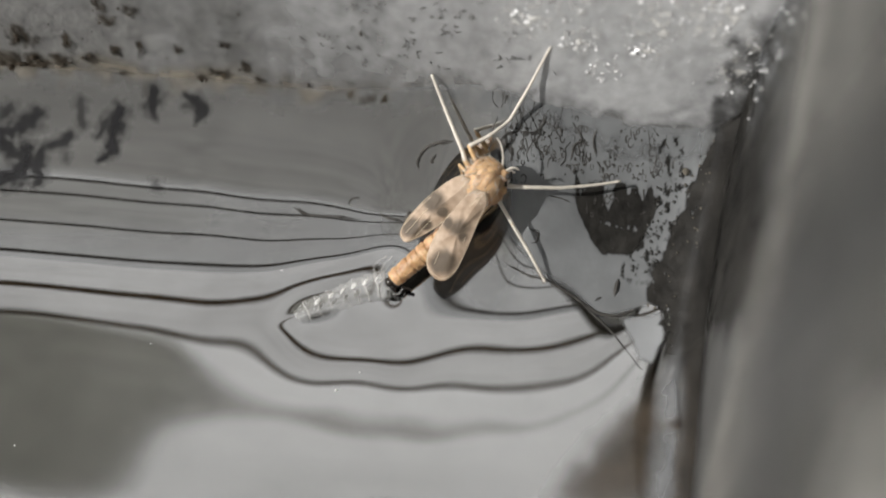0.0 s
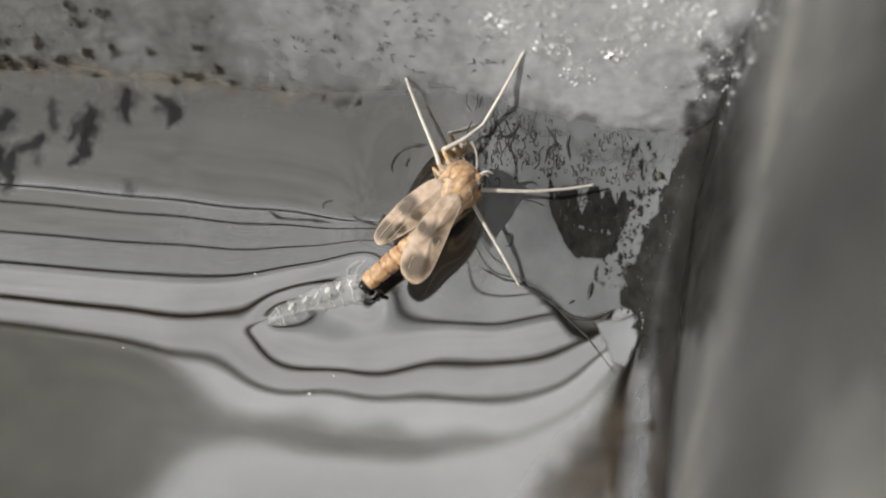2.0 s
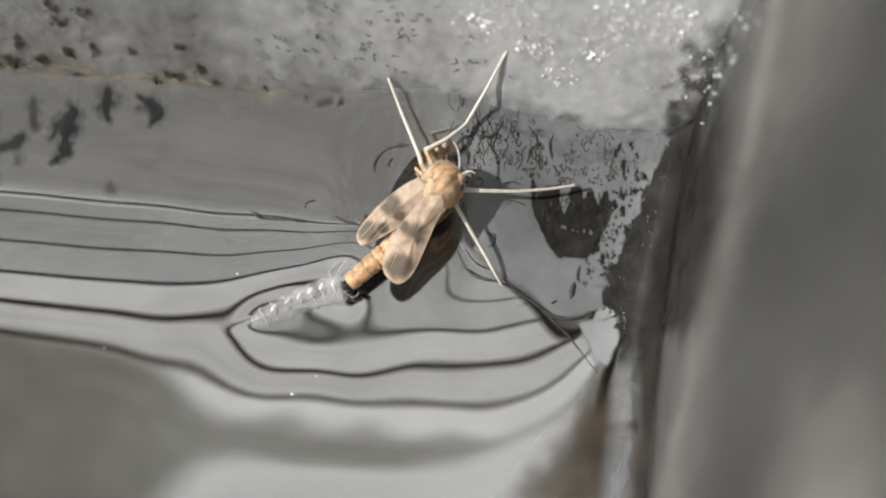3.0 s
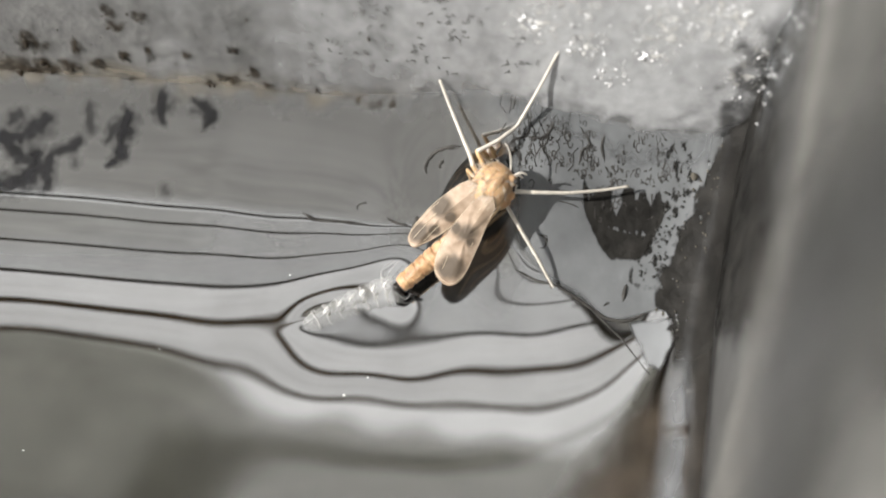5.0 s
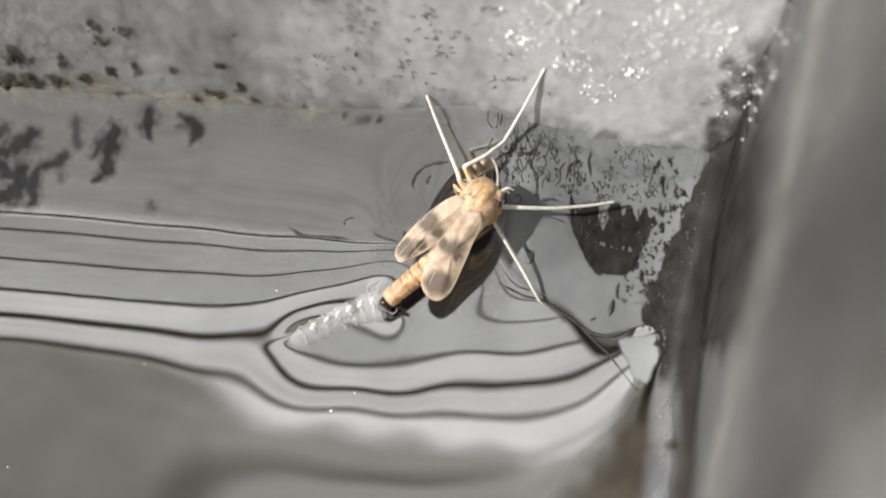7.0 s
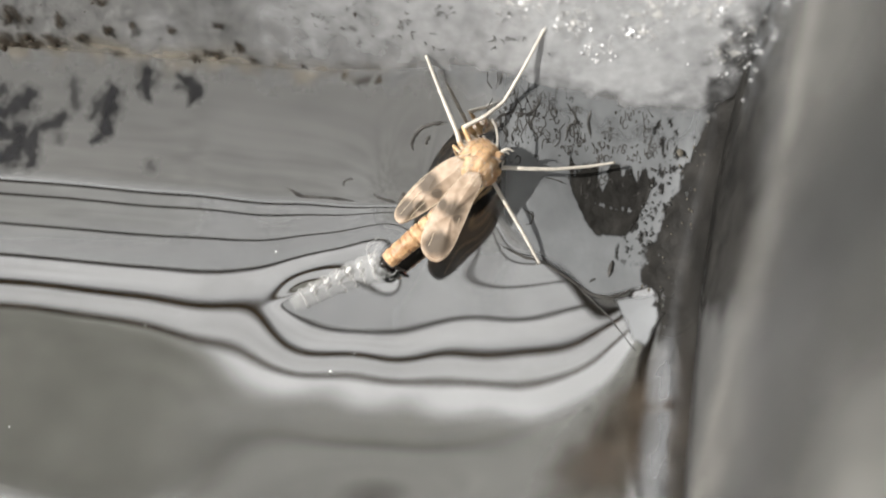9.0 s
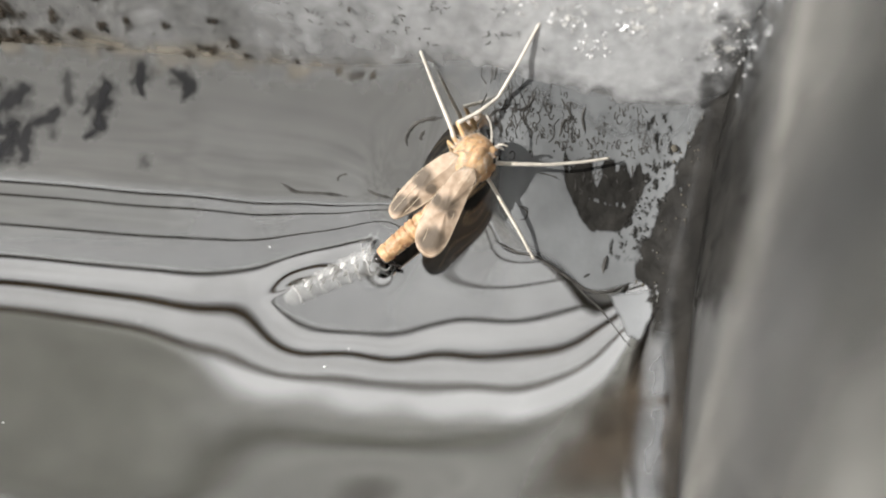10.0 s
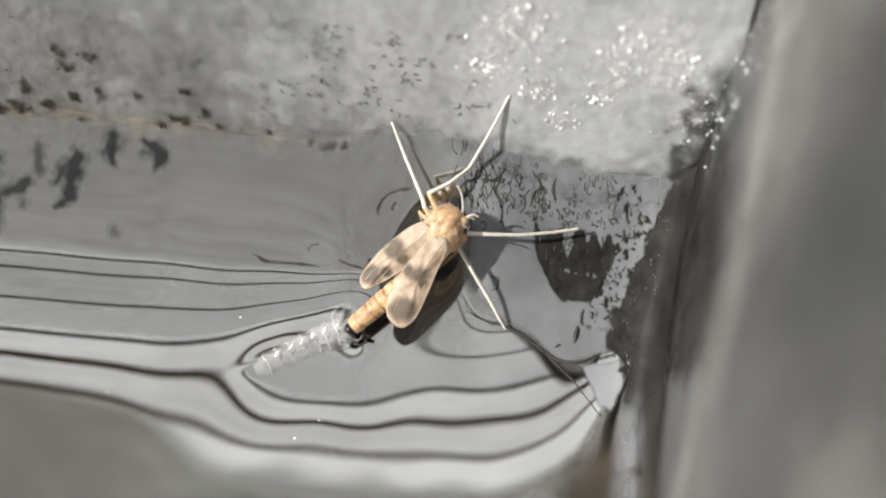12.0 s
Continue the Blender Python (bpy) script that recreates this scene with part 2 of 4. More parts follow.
# height of the water in mm: climbing at the two walls, swelling and dimpled round the insect, drawn up along its empty skin
WALL_TERMS = [7.463, -3.650, 3.804, 1.828, 2.066, -3.587, -0.134, 0.443, 4.893, 4.110, 0.493, 0.499, 0.003, -0.036, 1.688]
SWELLS = [
    [-0.019, 0.071, -0.196, 0.026, -0.238, 0.421, -0.152, 0.404, 0.763],
    [0.199, -0.193, 0.324, -0.066, 0.456, -0.275, 0.743, 0.278, -0.476],
    [-0.170, 0.342, -0.244, 0.219, -0.697, -0.040, -0.839, 0.318, 1.142],
    [0.155, -0.286, 0.164, -0.262, 0.695, 1.158, 1.502, -0.232, -1.096],
    [-0.281, 0.001, -0.157, -0.346, 0.277, -1.884, -1.122, 0.591, 0.800],
    [-0.218, -0.102, -0.237, 0.238, -0.633, 1.401, 0.079, 0.277, -0.933],
]
DIMPLES = [
    [-0.003, -0.024, -0.078, -0.005, -0.174, 0.004, -0.163, 0.033, -0.035],
    [-0.040, -0.083, -0.052, -0.271, 0.026, -0.297, 0.046, -0.194, -0.004],
    [-0.092, -0.053, -0.132, 0.061, -0.308, 0.128, -0.449, 0.150, -0.131],
    [-0.091, -0.139, -0.076, -0.303, 0.361, -0.448, 0.679, -0.367, 0.082],
    [-0.099, -0.009, -0.169, 0.196, -0.715, 1.012, -1.523, 1.198, -0.009],
    [-0.063, -0.027, -0.046, -0.019, 0.248, 0.088, 0.917, 0.066, 0.211],
]
SKIN_RIDGE = [0.069, 0.058, 0.018, -0.008]
TAIL_DIP = -0.077
SWELL_AT = np.array([(x, y) for y in np.linspace(-9, 2.4, 6) for x in np.linspace(-14, 7, 9)])
DIMPLE_AT = np.array([(x, y) for y in np.linspace(-4.2, 0.9, 6) for x in np.linspace(-5.2, 2.8, 9)])
SWELL_BY, DIMPLE_BY = np.array(SWELLS).ravel(), np.array(DIMPLES).ravel()
SKIN_TIP, SKIN_HEAD = np.array((-4.08, -2.44)), np.array((-1.67, -1.83))
SKIN_LONG = float(np.hypot(*(SKIN_HEAD - SKIN_TIP)))
SKIN_AXIS = (SKIN_HEAD - SKIN_TIP) / SKIN_LONG


def soft_clamp(v, lo, hi):
    if v < lo:
        return lo - 2.0 * math.tanh((lo - v) / 2.0)
    if v > hi:
        return hi + 2.0 * math.tanh((v - hi) / 2.0)
    return v


CREASE_AT, CREASE_N = V(1.797, -0.371, 0), V(0.6655, 0.7464, 0)


def water_z(x, y):
    """Height of the water surface at x, y, all in mm."""
    x, y = soft_clamp(x, -14.5, 7.6), soft_clamp(y, -9.0, 4.0)
    d = (x - CORNER.x) * BACK_IN.x + (y - CORNER.y) * BACK_IN.y
    e = (x - CORNER.x) * SIDE_IN.x + (y - CORNER.y) * SIDE_IN.y
    g = (x - CREASE_AT.x) * CREASE_N.x + (y - CREASE_AT.y) * CREASE_N.y
    crease = (0.08 * np.logaddexp(0, g / 0.08) - 0.3 * np.logaddexp(0, (g - 1.1) / 0.3)) / (1 + math.exp(-(x - CREASE_AT.x + 0.3) / 0.6))
    terms = (math.exp(-d / 1.6), math.exp(-d / 3.2), math.exp(-d / 6.4), math.exp(-e), math.exp(-e / 2), math.exp(-e / 4),
             math.exp(-(d + e) / 2), math.exp(-(d + e) / 4), y / 10, y * y / 100, x * y / 100, x / 10, x * x / 100, crease, 1.0)
    z = sum(a * b for a, b in zip(WALL_TERMS, terms))
    at = np.array((x, y))
    z += float(np.exp(-((SWELL_AT - at) ** 2).sum(1) / (2 * 2.3 ** 2)) @ SWELL_BY)
    z += float(np.exp(-((DIMPLE_AT - at) ** 2).sum(1) / (2 * 0.95 ** 2)) @ DIMPLE_BY)
    along = (x - SKIN_TIP[0]) * SKIN_AXIS[0] + (y - SKIN_TIP[1]) * SKIN_AXIS[1]
    across = (y - SKIN_TIP[1]) * SKIN_AXIS[0] - (x - SKIN_TIP[0]) * SKIN_AXIS[1]
    ridge = math.exp(-math.hypot(across, 0.08) / 0.30)
    z += ridge * sum(h * math.exp(-((along - SKIN_LONG * (k + 0.3) / 3.6) / 0.55) ** 2) for k, h in enumerate(SKIN_RIDGE))
    z += TAIL_DIP * math.exp(-math.sqrt((x + 1.45) ** 2 + (y + 1.95) ** 2 + 0.0064) / 0.35)
    return float(z)


def steps(stops):
    """Stations along a line: (from, to, step) stretches."""
    out = []
    for a, b, s in stops:
        n = max(1, round((b - a) / s))
        out += [a + (b - a) * k / n for k in range(n)]
    return out + [stops[-1][1]]


def build_water():
    us = steps([(-0.6, 24.0, 0.085), (24.0, 250.0, 8.0)])
    vs = steps([(-0.6, 16.0, 0.085), (16.0, 250.0, 8.0)])
    bm = bmesh.new()
    rows = []
    for v in vs:
        row = []
        for u in us:
            p = INNER + BACK_DIR * u + SIDE_DIR * v
            row.append(bm.verts.new((p.x, p.y, water_z(p.x, p.y))))
        rows.append(row)
    for a, b in zip(rows, rows[1:]):
        for k in range(len(us) - 1):
            bm.faces.new((a[k], a[k + 1], b[k + 1], b[k]))
    ob = part("water", bm, M_WATER)
    return tagged(ob, "still grey water with a silvery surface film", "water", kind="structure")


def wall_between(name, a, b, inward, top, lean, mat, label):
    """A wall slab from a to b (mm), its inner face leaning out a little, with a rolled rim."""
    bm = bmesh.new()
    n = 250
    h = top - 8.0
    prof = [(0.3, -10.0), (0.05, 4.0), (-0.15, 8.0), (-0.15 - lean * h, top), (-0.6 - lean * h, top + 0.6), (-3.4 - lean * h, top + 0.6), (-4.0 - lean * h, top), (-3.6, -10.0)]
    rings = []
    for i in range(n + 1):
        p = a.lerp(b, i / n)
        rings.append([bm.verts.new(p + inward * o + V(0, 0, z)) for o, z in prof])
    for r, s in zip(rings, rings[1:]):
        for k in range(len(prof)):
            bm.faces.new((r[k], r[(k + 1) % len(prof)], s[(k + 1) % len(prof)], s[k]))
    bm.faces.new(rings[0])
    bm.faces.new(list(reversed(rings[-1])))
    bmesh.ops.recalc_face_normals(bm, faces=bm.faces)
    ob = part(name, bm, mat, smooth=False)
    bm = bmesh.new()
    o = -0.1 - lean * h
    tube(bm, [a.lerp(b, i / 40) + inward * (o + 0.1 * math.sin(i * 1.7)) + V(0, 0, top + 0.2) for i in range(41)], lambda t: 0.75, 10)
    part("rim", bm, M_WIRE, ob, "dark rolled rim")
    return tagged(ob, label, "basin wall", kind="structure")


def build_basin():
    far_l, far_f = INNER + BACK_DIR * 250, INNER + SIDE_DIR * 250
    far_c = INNER + BACK_DIR * 250 + SIDE_DIR * 250
    wall_between("wall_back", INNER - BACK_DIR * 4, far_l + BACK_DIR * 4, BACK_IN, 11.8, 0.0725, M_WALL, "grey plastic basin wall with dirt at the waterline")
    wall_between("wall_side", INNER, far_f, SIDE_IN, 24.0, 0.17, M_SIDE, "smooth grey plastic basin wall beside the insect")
    wall_between("wall_left", far_l, far_c, -SIDE_IN, 12.2, 0.0725, M_WALL, "grey plastic basin wall")
    wall_between("wall_front", far_f - BACK_DIR * 4, far_c + BACK_DIR * 4, -BACK_IN, 12.2, 0.0725, M_WALL, "grey plastic basin wall")
    bm = bmesh.new()
    vs = [bm.verts.new(p + V(0, 0, -9.6)) for p in (INNER, far_l, far_c, far_f)]
    f = bm.faces.new(vs)
    r = bmesh.ops.extrude_face_region(bm, geom=[f])
    bmesh.ops.translate(bm, vec=(0, 0, -2.4), verts=[g for g in r["geom"] if isinstance(g, bmesh.types.BMVert)])
    bmesh.ops.recalc_face_normals(bm, faces=bm.faces)
    tagged(part("floor", bm, M_WALL, smooth=False), "grey plastic basin floor under the water", "floor", kind="structure")


def build_outside():
    bm = bmesh.new()
    n = 40
    s = [(-1 if k < 0 else 1) * abs(k / n) ** 3 * 400000 for k in range(-n, n + 1)]
    rows = [[bm.verts.new((x, y, -12.0 + (3 * noise.noise(V(x, y, 0) * 0.01) - 3 if abs(x) + abs(y) > 400 else 0))) for x in s] for y in s]
    for a, b in zip(rows, rows[1:]):
        for k in range(2 * n):
            bm.faces.new((a[k], a[k + 1], b[k + 1], b[k]))
    tagged(part("ground", bm, M_GROUND), "pale gravelly earth round the basin", "ground", kind="structure")


def build_reflector_wall():
    # added unseen gable, whitewashed and sun-facing, far side, to brighten the water's reflection
    bm = bmesh.new()
    solid(bm, (-9000, 0, -60), (9000, 300, 6650))
    bmesh.ops.rotate(bm, cent=(0, 0, 0), matrix=Matrix.Rotation(radians(-38), 3, "Z"), verts=bm.verts)
    bmesh.ops.translate(bm, vec=(0, 3200, 0), verts=bm.verts)
    tagged(part("reflector_wall", bm, M_SHEET, smooth=False), "added unseen whitewashed wall that brightens the water's reflection", "wall", kind="structure")


def build_frame(ribs, cloths, side, label):
    """An added, unseen folding fan of wire ribs, hinged on a post beside the basin and reaching over it."""
    frame_ob = tagged(new("added_frame"), label, "folding frame", group="folding frames over the basin")
    reach, hinge = 300.0 + 8.0 * side, 620.0

    def at(x, deg, r=1.0):
        a = radians(deg)
        rr = reach * r * math.sqrt(max(0.0, 1 - max(0.0, x - 150.0) ** 2 / (hinge - 150.0) ** 2))
        return V(x, rr * math.cos(a), rr * math.sin(a))

    for deg, thick in ribs:
        bm = bmesh.new()
        xs = [-280 + (hinge - 2 + 280) * k / 60 for k in range(61)]
        tube(bm, [at(x, deg) for x in xs], lambda t: thick * (1 - 0.3 * t), 8, jitter=0.04)
        part("rib", bm, M_RUST if side > 0 else M_WIRE, frame_ob)
    def strip(low, high, r, hem):
        bm = bmesh.new()
        rows, weave = [], []
        for i in range(90):
            x = -300 + 820 * i / 89
            lo, hi = low(x), high(x)
            thin_end = None if hem >= 0 else 0.10 + 0.85 / (1 + math.exp((x + 90) / 35)) if hem > -2 else 0.75 / (1 + math.exp(-(x + 48) / 18))
            rows.append([bm.verts.new(at(x, lo + (hi - lo) * k / 24, r + 0.01 * noise.noise(V(x * 0.02, k * 0.17, 0)))) for k in range(25)])
            # the weave thins out towards both hems
            weave.extend([thin_end * (1.0 if hem < -1.5 else 0.3 + 0.7 * min(1.0, k / 14)) if hem < 0 else min(1.0, 1.15 * min(1.0, (hi - lo) * k / 24 / hem, (hi - lo) * (24 - k) / 24 / hem) ** 0.8 + 0.4 * (hem < 0.5)) * (1.0 if hem < 2 else 0.7 + 0.3 * wide(x)) for k in range(25)])
        for a, b in zip(rows, rows[1:]):
            for k in range(24):
                bm.faces.new((a[k], a[k + 1], b[k + 1], b[k]))
        return bm, weave

    for name, low, high, r, hem, mat, text in cloths:
        bm, weave = strip(low, high, r, hem)
        ob = part(name, bm, mat, frame_ob, text)
        ob.data.attributes.new("weave", "FLOAT", "POINT").data.foreach_set("value", weave)
    bm = bmesh.new()
    tube(bm, [V(hinge - 130, 0, 0), V(hinge + 30, 0, 0), V(hinge + 160, 0, 0)], [9 - 3 * side] * 3, 12)
    part("hinge_pin", bm, M_WIRE, frame_ob)
    return frame_ob


def build_post():
    # unseen post, added only to carry the made-up frames
    bm = bmesh.new()
    tube(bm, [V(636, 0, -16), V(636, 0, 20)], [14, 12], 12)
    tagged(part("added_post", bm, M_WIRE), "added unseen short dark post that carries the folding frames", "post")


def wide(x):
    """1 over the far side of the basin's length, 0 towards the hinge."""
    return 1 / (1 + math.exp((x + 55) / 16))


def fray(x):
    return 0.5 * fbm(V(x * 0.05, 0, 2.0))


# made-up ribs and cloths, placed so the water mirrors lines and tones
RIBS_TOP = [(140, 3.0)]
RIBS_REAR = [(127, 2.8), (114, 3.0), (101, 4.0)]
RIBS_MID = [(89, 5.4)]
RIBS_FRONT = [(79.5, 3.8)]
OLIVE = ("olive_cloth", lambda x: 69.8 - 14.3 * wide(x + 2) + 0.6 * fray(x), lambda x: 72.4 + 9.1 * wide(x + 10), 1.03, 4.0, M_CLOTH, "added olive strip that darkens the reflection")
WHITE = ("white_gauze", lambda x: 34.0, lambda x: 79.4, 1.06, 0.1, M_GAUZE, "added white gauze that brightens the reflection")
DIM = ("grey_gauze", lambda x: 79.6, lambda x: 88.6, 1.06, 0.1, M_DIMGAUZE, "added grey gauze for the reflection")
UPPER = ("grey_gauze", lambda x: 89.3, lambda x: 99.5, 1.06, 0.1, M_DIMGAUZE, "added grey gauze for the reflection")
LOWER = ("lower_cloth", lambda x: 36.0, lambda x: 38.0 + 32.5 * wide(x + 6) - 18.0 * wide(x + 140) + fray(x), 1.02, 3.5, M_THIN, "added thin olive strip that darkens the reflection")
MIDDLE = ("grey_gauze", lambda x: 101.5, lambda x: 126.5, 1.06, -2.0, M_SOFTGAUZE, "added grey gauze for the reflection")
VEIL = ("thin_gauze", lambda x: 101.5, lambda x: 133.0, 1.05, -1.0, M_GREYCLOTH, "added worn grey gauze that dims the reflection")
GREY = ("grey_cloth", lambda x: 139.6 + 0.6 * fray(x), lambda x: 212.0, 1.03, 5.5, M_GREYCLOTH, "added grey cloth that dims the reflection")


# ---- the insect ----
def blade(outline, rise=0.07, thick=0.012, n=6):
    """A thin, slightly domed sheet with a rounded outline."""
    bm = bmesh.new()
    c = sum((V(*q) for q in outline), V(0, 0, 0)) / len(outline)
    ring = spline([*outline, outline[0]], n)[:-1]
    rings = [ring]
    for k in (0.92, 0.75, 0.5, 0.25):
        rings.append([c + (p - c) * k + V(0, 0, rise * (1 - k * k) + 0.012 * math.sin(9 * p.x + 7 * p.y)) for p in ring])
    vr = [[bm.verts.new(p) for p in r] for r in rings]
    m = len(ring)
    for a, b in zip(vr, vr[1:]):
        for k in range(m):
            bm.faces.new((a[k], a[(k + 1) % m], b[(k + 1) % m], b[k]))
    crown = bm.verts.new(c + V(0, 0, rise))
    for k in range(m):
        bm.faces.new((vr[-1][k], vr[-1][(k + 1) % m], crown))
    r = bmesh.ops.extrude_face_region(bm, geom=list(bm.faces))
    bmesh.ops.translate(bm, vec=(0, 0, -thick), verts=[g for g in r["geom"] if isinstance(g, bmesh.types.BMVert)])
    bmesh.ops.recalc_face_normals(bm, faces=bm.faces)
    return bm


def build_wing(outline, veins, spots, base, ob):
    mat = wing_material("spotted_wing", [(x - base[0], y - base[1], z - base[2], r) for x, y, z, r in spots])
    w = part("wing", blade(outline), mat, ob, "tan wing with soft dark spots")
    # lower faces take the shade-grey colour
    w.data.materials.append(M_UNDERWING)
    up = sum((p.normal * p.area for p in w.data.polygons if p.normal.z > 0.35), V(0, 0, 0))
    for p in w.data.polygons:
        p.material_index = int(p.normal.dot(up) < 0)
    bm = bmesh.new()
    ring = spline([*outline, outline[0]], 6)
    mid = sum(ring, V(0, 0, 0)) / len(ring)
    tube(bm, [p.lerp(mid, 0.035) + V(0, 0, 0.018) for p in ring], lambda t: 0.006, 5)
    part("wing_edge", bm, M_VEIN, w)
    for v in veins:
        bm = bmesh.new()
        tube(bm, [p + V(0, 0, 0.072) for p in spline(v, 6)], lambda t: 0.011 - 0.005 * t, 5)
        part("vein", bm, M_VEIN, w)


def build_leg(pts, thick, ob, shin=M_LEG):
    """A jointed leg: an amber thigh, then the long pale shin and foot with sharp knees."""
    q = [V(*p) for p in pts]
    bm = bmesh.new()
    tube(bm, spline(q[:2], 5), lambda t: thick * (1.25 - 0.3 * t), 8)
    leg = part("leg", bm, M_JOINT, ob)
    bm = bmesh.new()
    soft = spline(q[1:], 8)
    m = len(q) - 2
    fine = []
    for i, p in enumerate(soft):
        k = min(int(i / 8), m - 1)
        fine.append(p.lerp(q[1 + k].lerp(q[2 + k], i / 8 - k), 0.75))
    tube(bm, fine, lambda t: thick * (1.0 - 0.42 * t) * (1 + 0.06 * math.sin(t * 60)), 8, jitter=0.06)
    part("shin", bm, shin, leg, "pale cream shin and foot" if shin is M_LEG else "")
    bm = bmesh.new()
    for p in q[1:3]:
        lump(bm, p, (thick * 1.02,) * 3, rough=0.1, level=1)
    part("joint", bm, M_JOINT, leg)


def build_insect():
    base = (0.24, -0.49, 2.63)
    ob = tagged(new("midge"), "pale tan midge with spotted wings resting on the water", "insect")
    ob.location = V(*base) * MM
    tail, chest, face = V(*(-1.48, -1.94, 2.21)), V(*(0.85, -0.55, 4.50)), V(*(1.36, -0.52, 4.73))
    axis = (chest - V(*(0.09, -1.13, 3.60))).normalized()
    turn = axis.to_track_quat("X", "Z").to_matrix()
    bm = bmesh.new()
    lump(bm, chest, (0.64, 0.53, 0.46), turn, 0.16, 3, 2.4)
    thorax = part("thorax", bm, M_CHITIN, ob)
    # shoulder lobes and the shield behind them
    bm = bmesh.new()
    up, side = turn @ V(0, 0, 1), turn @ V(0, 1, 0)
    for s in (-1, 0, 1):
        lump(bm, chest + axis * 0.14 + side * 0.25 * s + up * 0.21, (0.38, 0.15, 0.24), turn, 0.1, 2)
    lump(bm, chest - axis * 0.44 + up * 0.16, (0.16, 0.26, 0.13), turn, 0.1, 2)
    part("shield", bm, M_CHITIN, thorax)
    bm = bmesh.new()
    lump(bm, V(*(1.11, -0.84, 4.28)), (0.26, 0.21, 0.25), turn, 0.25, 2)
    lump(bm, V(*(1.27, -0.72, 4.36)), (0.20, 0.16, 0.20), turn, 0.25, 2)
    lump(bm, V(*(1.21, -0.63, 4.44)), (0.18, 0.15, 0.18), turn, 0.25, 2)
    part("side_plate", bm, M_ABDOMEN, thorax, "deep amber side plate")
    # dark lump puts the shade below the thorax into colour
    bm = bmesh.new()
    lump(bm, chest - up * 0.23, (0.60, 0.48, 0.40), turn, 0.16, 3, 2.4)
    part("belly", bm, M_UNDER, thorax, "underside darkened to imitate shade")
    bm = bmesh.new()
    rnd = random.Random(4)
    for k in range(260):
        a = rnd.uniform(0, 2 * math.pi)
        e = rnd.uniform(0.1, 1.4)
        n = turn @ V(math.cos(a) * math.cos(e), math.sin(a) * math.cos(e), math.sin(e))
        p = chest + turn @ V(0.63 * math.cos(a) * math.cos(e), 0.52 * math.sin(a) * math.cos(e), 0.45 * math.sin(e))
        tip = p + (n - axis * 0.7).normalized() * rnd.uniform(0.10, 0.24)
        tube(bm, [p, p.lerp(tip, 0.5) + n * 0.02, tip], [0.005, 0.004, 0.002], 4)
    part("hairs", bm, M_LEG, thorax, "fine pale hairs")
    # head with eyes, feelers and palps
    bm = bmesh.new()
    lump(bm, face, (0.16, 0.19, 0.17), turn, 0.2, 2)
    head = part("head", bm, M_CHITIN, ob)
    for s in (-1, 1):
        bm = bmesh.new()
        lump(bm, face + side * 0.16 * s + axis * 0.06 + up * 0.03, (0.085, 0.075, 0.10), turn, 0.05, 2)
        part("eye", bm, M_UNDER, head, "dusky eye")
    for pts in ([(1.33, -0.41, 4.86), (1.34, -0.21, 5.11), (1.28, -0.03, 5.32), (1.19, 0.08, 5.44)], [(1.43, -0.49, 4.78), (1.51, -0.57, 4.67), (1.46, -0.63, 4.50)]):
        bm = bmesh.new()
        tube(bm, spline(pts, 8), lambda t: (0.028 - 0.012 * t) * (1 + 0.25 * math.sin(t * 70)), 7)
        part("feeler", bm, M_LEG, head)
    for pts in ([(1.41, -0.46, 4.81), (1.55, -0.46, 4.92), (1.65, -0.46, 4.92), (1.74, -0.47, 4.86)], [(1.41, -0.48, 4.74), (1.54, -0.45, 4.82), (1.64, -0.45, 4.73)]):
        bm = bmesh.new()
        tube(bm, spline(pts, 6), lambda t: 0.032 - 0.010 * t, 7)
        part("palp", bm, M_LEG, head)
    # abdomen of ringed segments
    start = chest - axis * 0.3 - up * 0.15
    bm = bmesh.new()
    line = spline([start, V(*(-0.18, -1.18, 3.06)), V(*(-0.83, -1.58, 2.64)), tail], 8)
    tube(bm, line, lambda t: 0.29 - 0.08 * t, 14)
    abdomen = part("abdomen", bm, M_ABDOMEN, ob, "amber ringed abdomen")
    # darker tube imitates the shaded lower side of the abdomen
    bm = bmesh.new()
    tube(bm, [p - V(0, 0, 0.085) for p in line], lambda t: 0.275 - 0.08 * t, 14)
    part("belly", bm, M_UNDER, abdomen, "underside darkened to imitate shade")
    n = len(line) - 1
    for k in range(8):
        bm = bmesh.new()
        t0, t1 = (k + 0.06) / 8, (k + 0.94) / 8
        seg = []
        for j in range(7):
            t = t0 + (t1 - t0) * j / 6
            i = min(int(t * n), n - 1)
            seg.append(line[i].lerp(line[i + 1], t * n - i))
        r0 = 0.32 - 0.09 * (k / 8)
        tube(bm, seg, lambda t: r0 * (0.97 + 0.055 * math.sin(math.pi * min(1, t * 1.1)) - 0.02 * t), 16, 0.88, jitter=0.05)
        part("segment", bm, M_ABDOMEN, abdomen)
    bm = bmesh.new()
    d = (tail - V(*(-0.83, -1.58, 2.64))).normalized()
    lump(bm, tail + d * 0.10, (0.15, 0.15, 0.13), None, 0.15, 2)
    for a, b in (((-1.50, -1.97, 1.94), (-1.41, -2.04, 1.87)), ((-1.25, -2.00, 2.02), (-1.01, -2.06, 1.92))):
        tube(bm, spline([tail, a, b], 4), lambda t: 0.075 - 0.03 * t, 8)
    part("claspers", bm, M_DARK, ob, "black claspers at the tail")
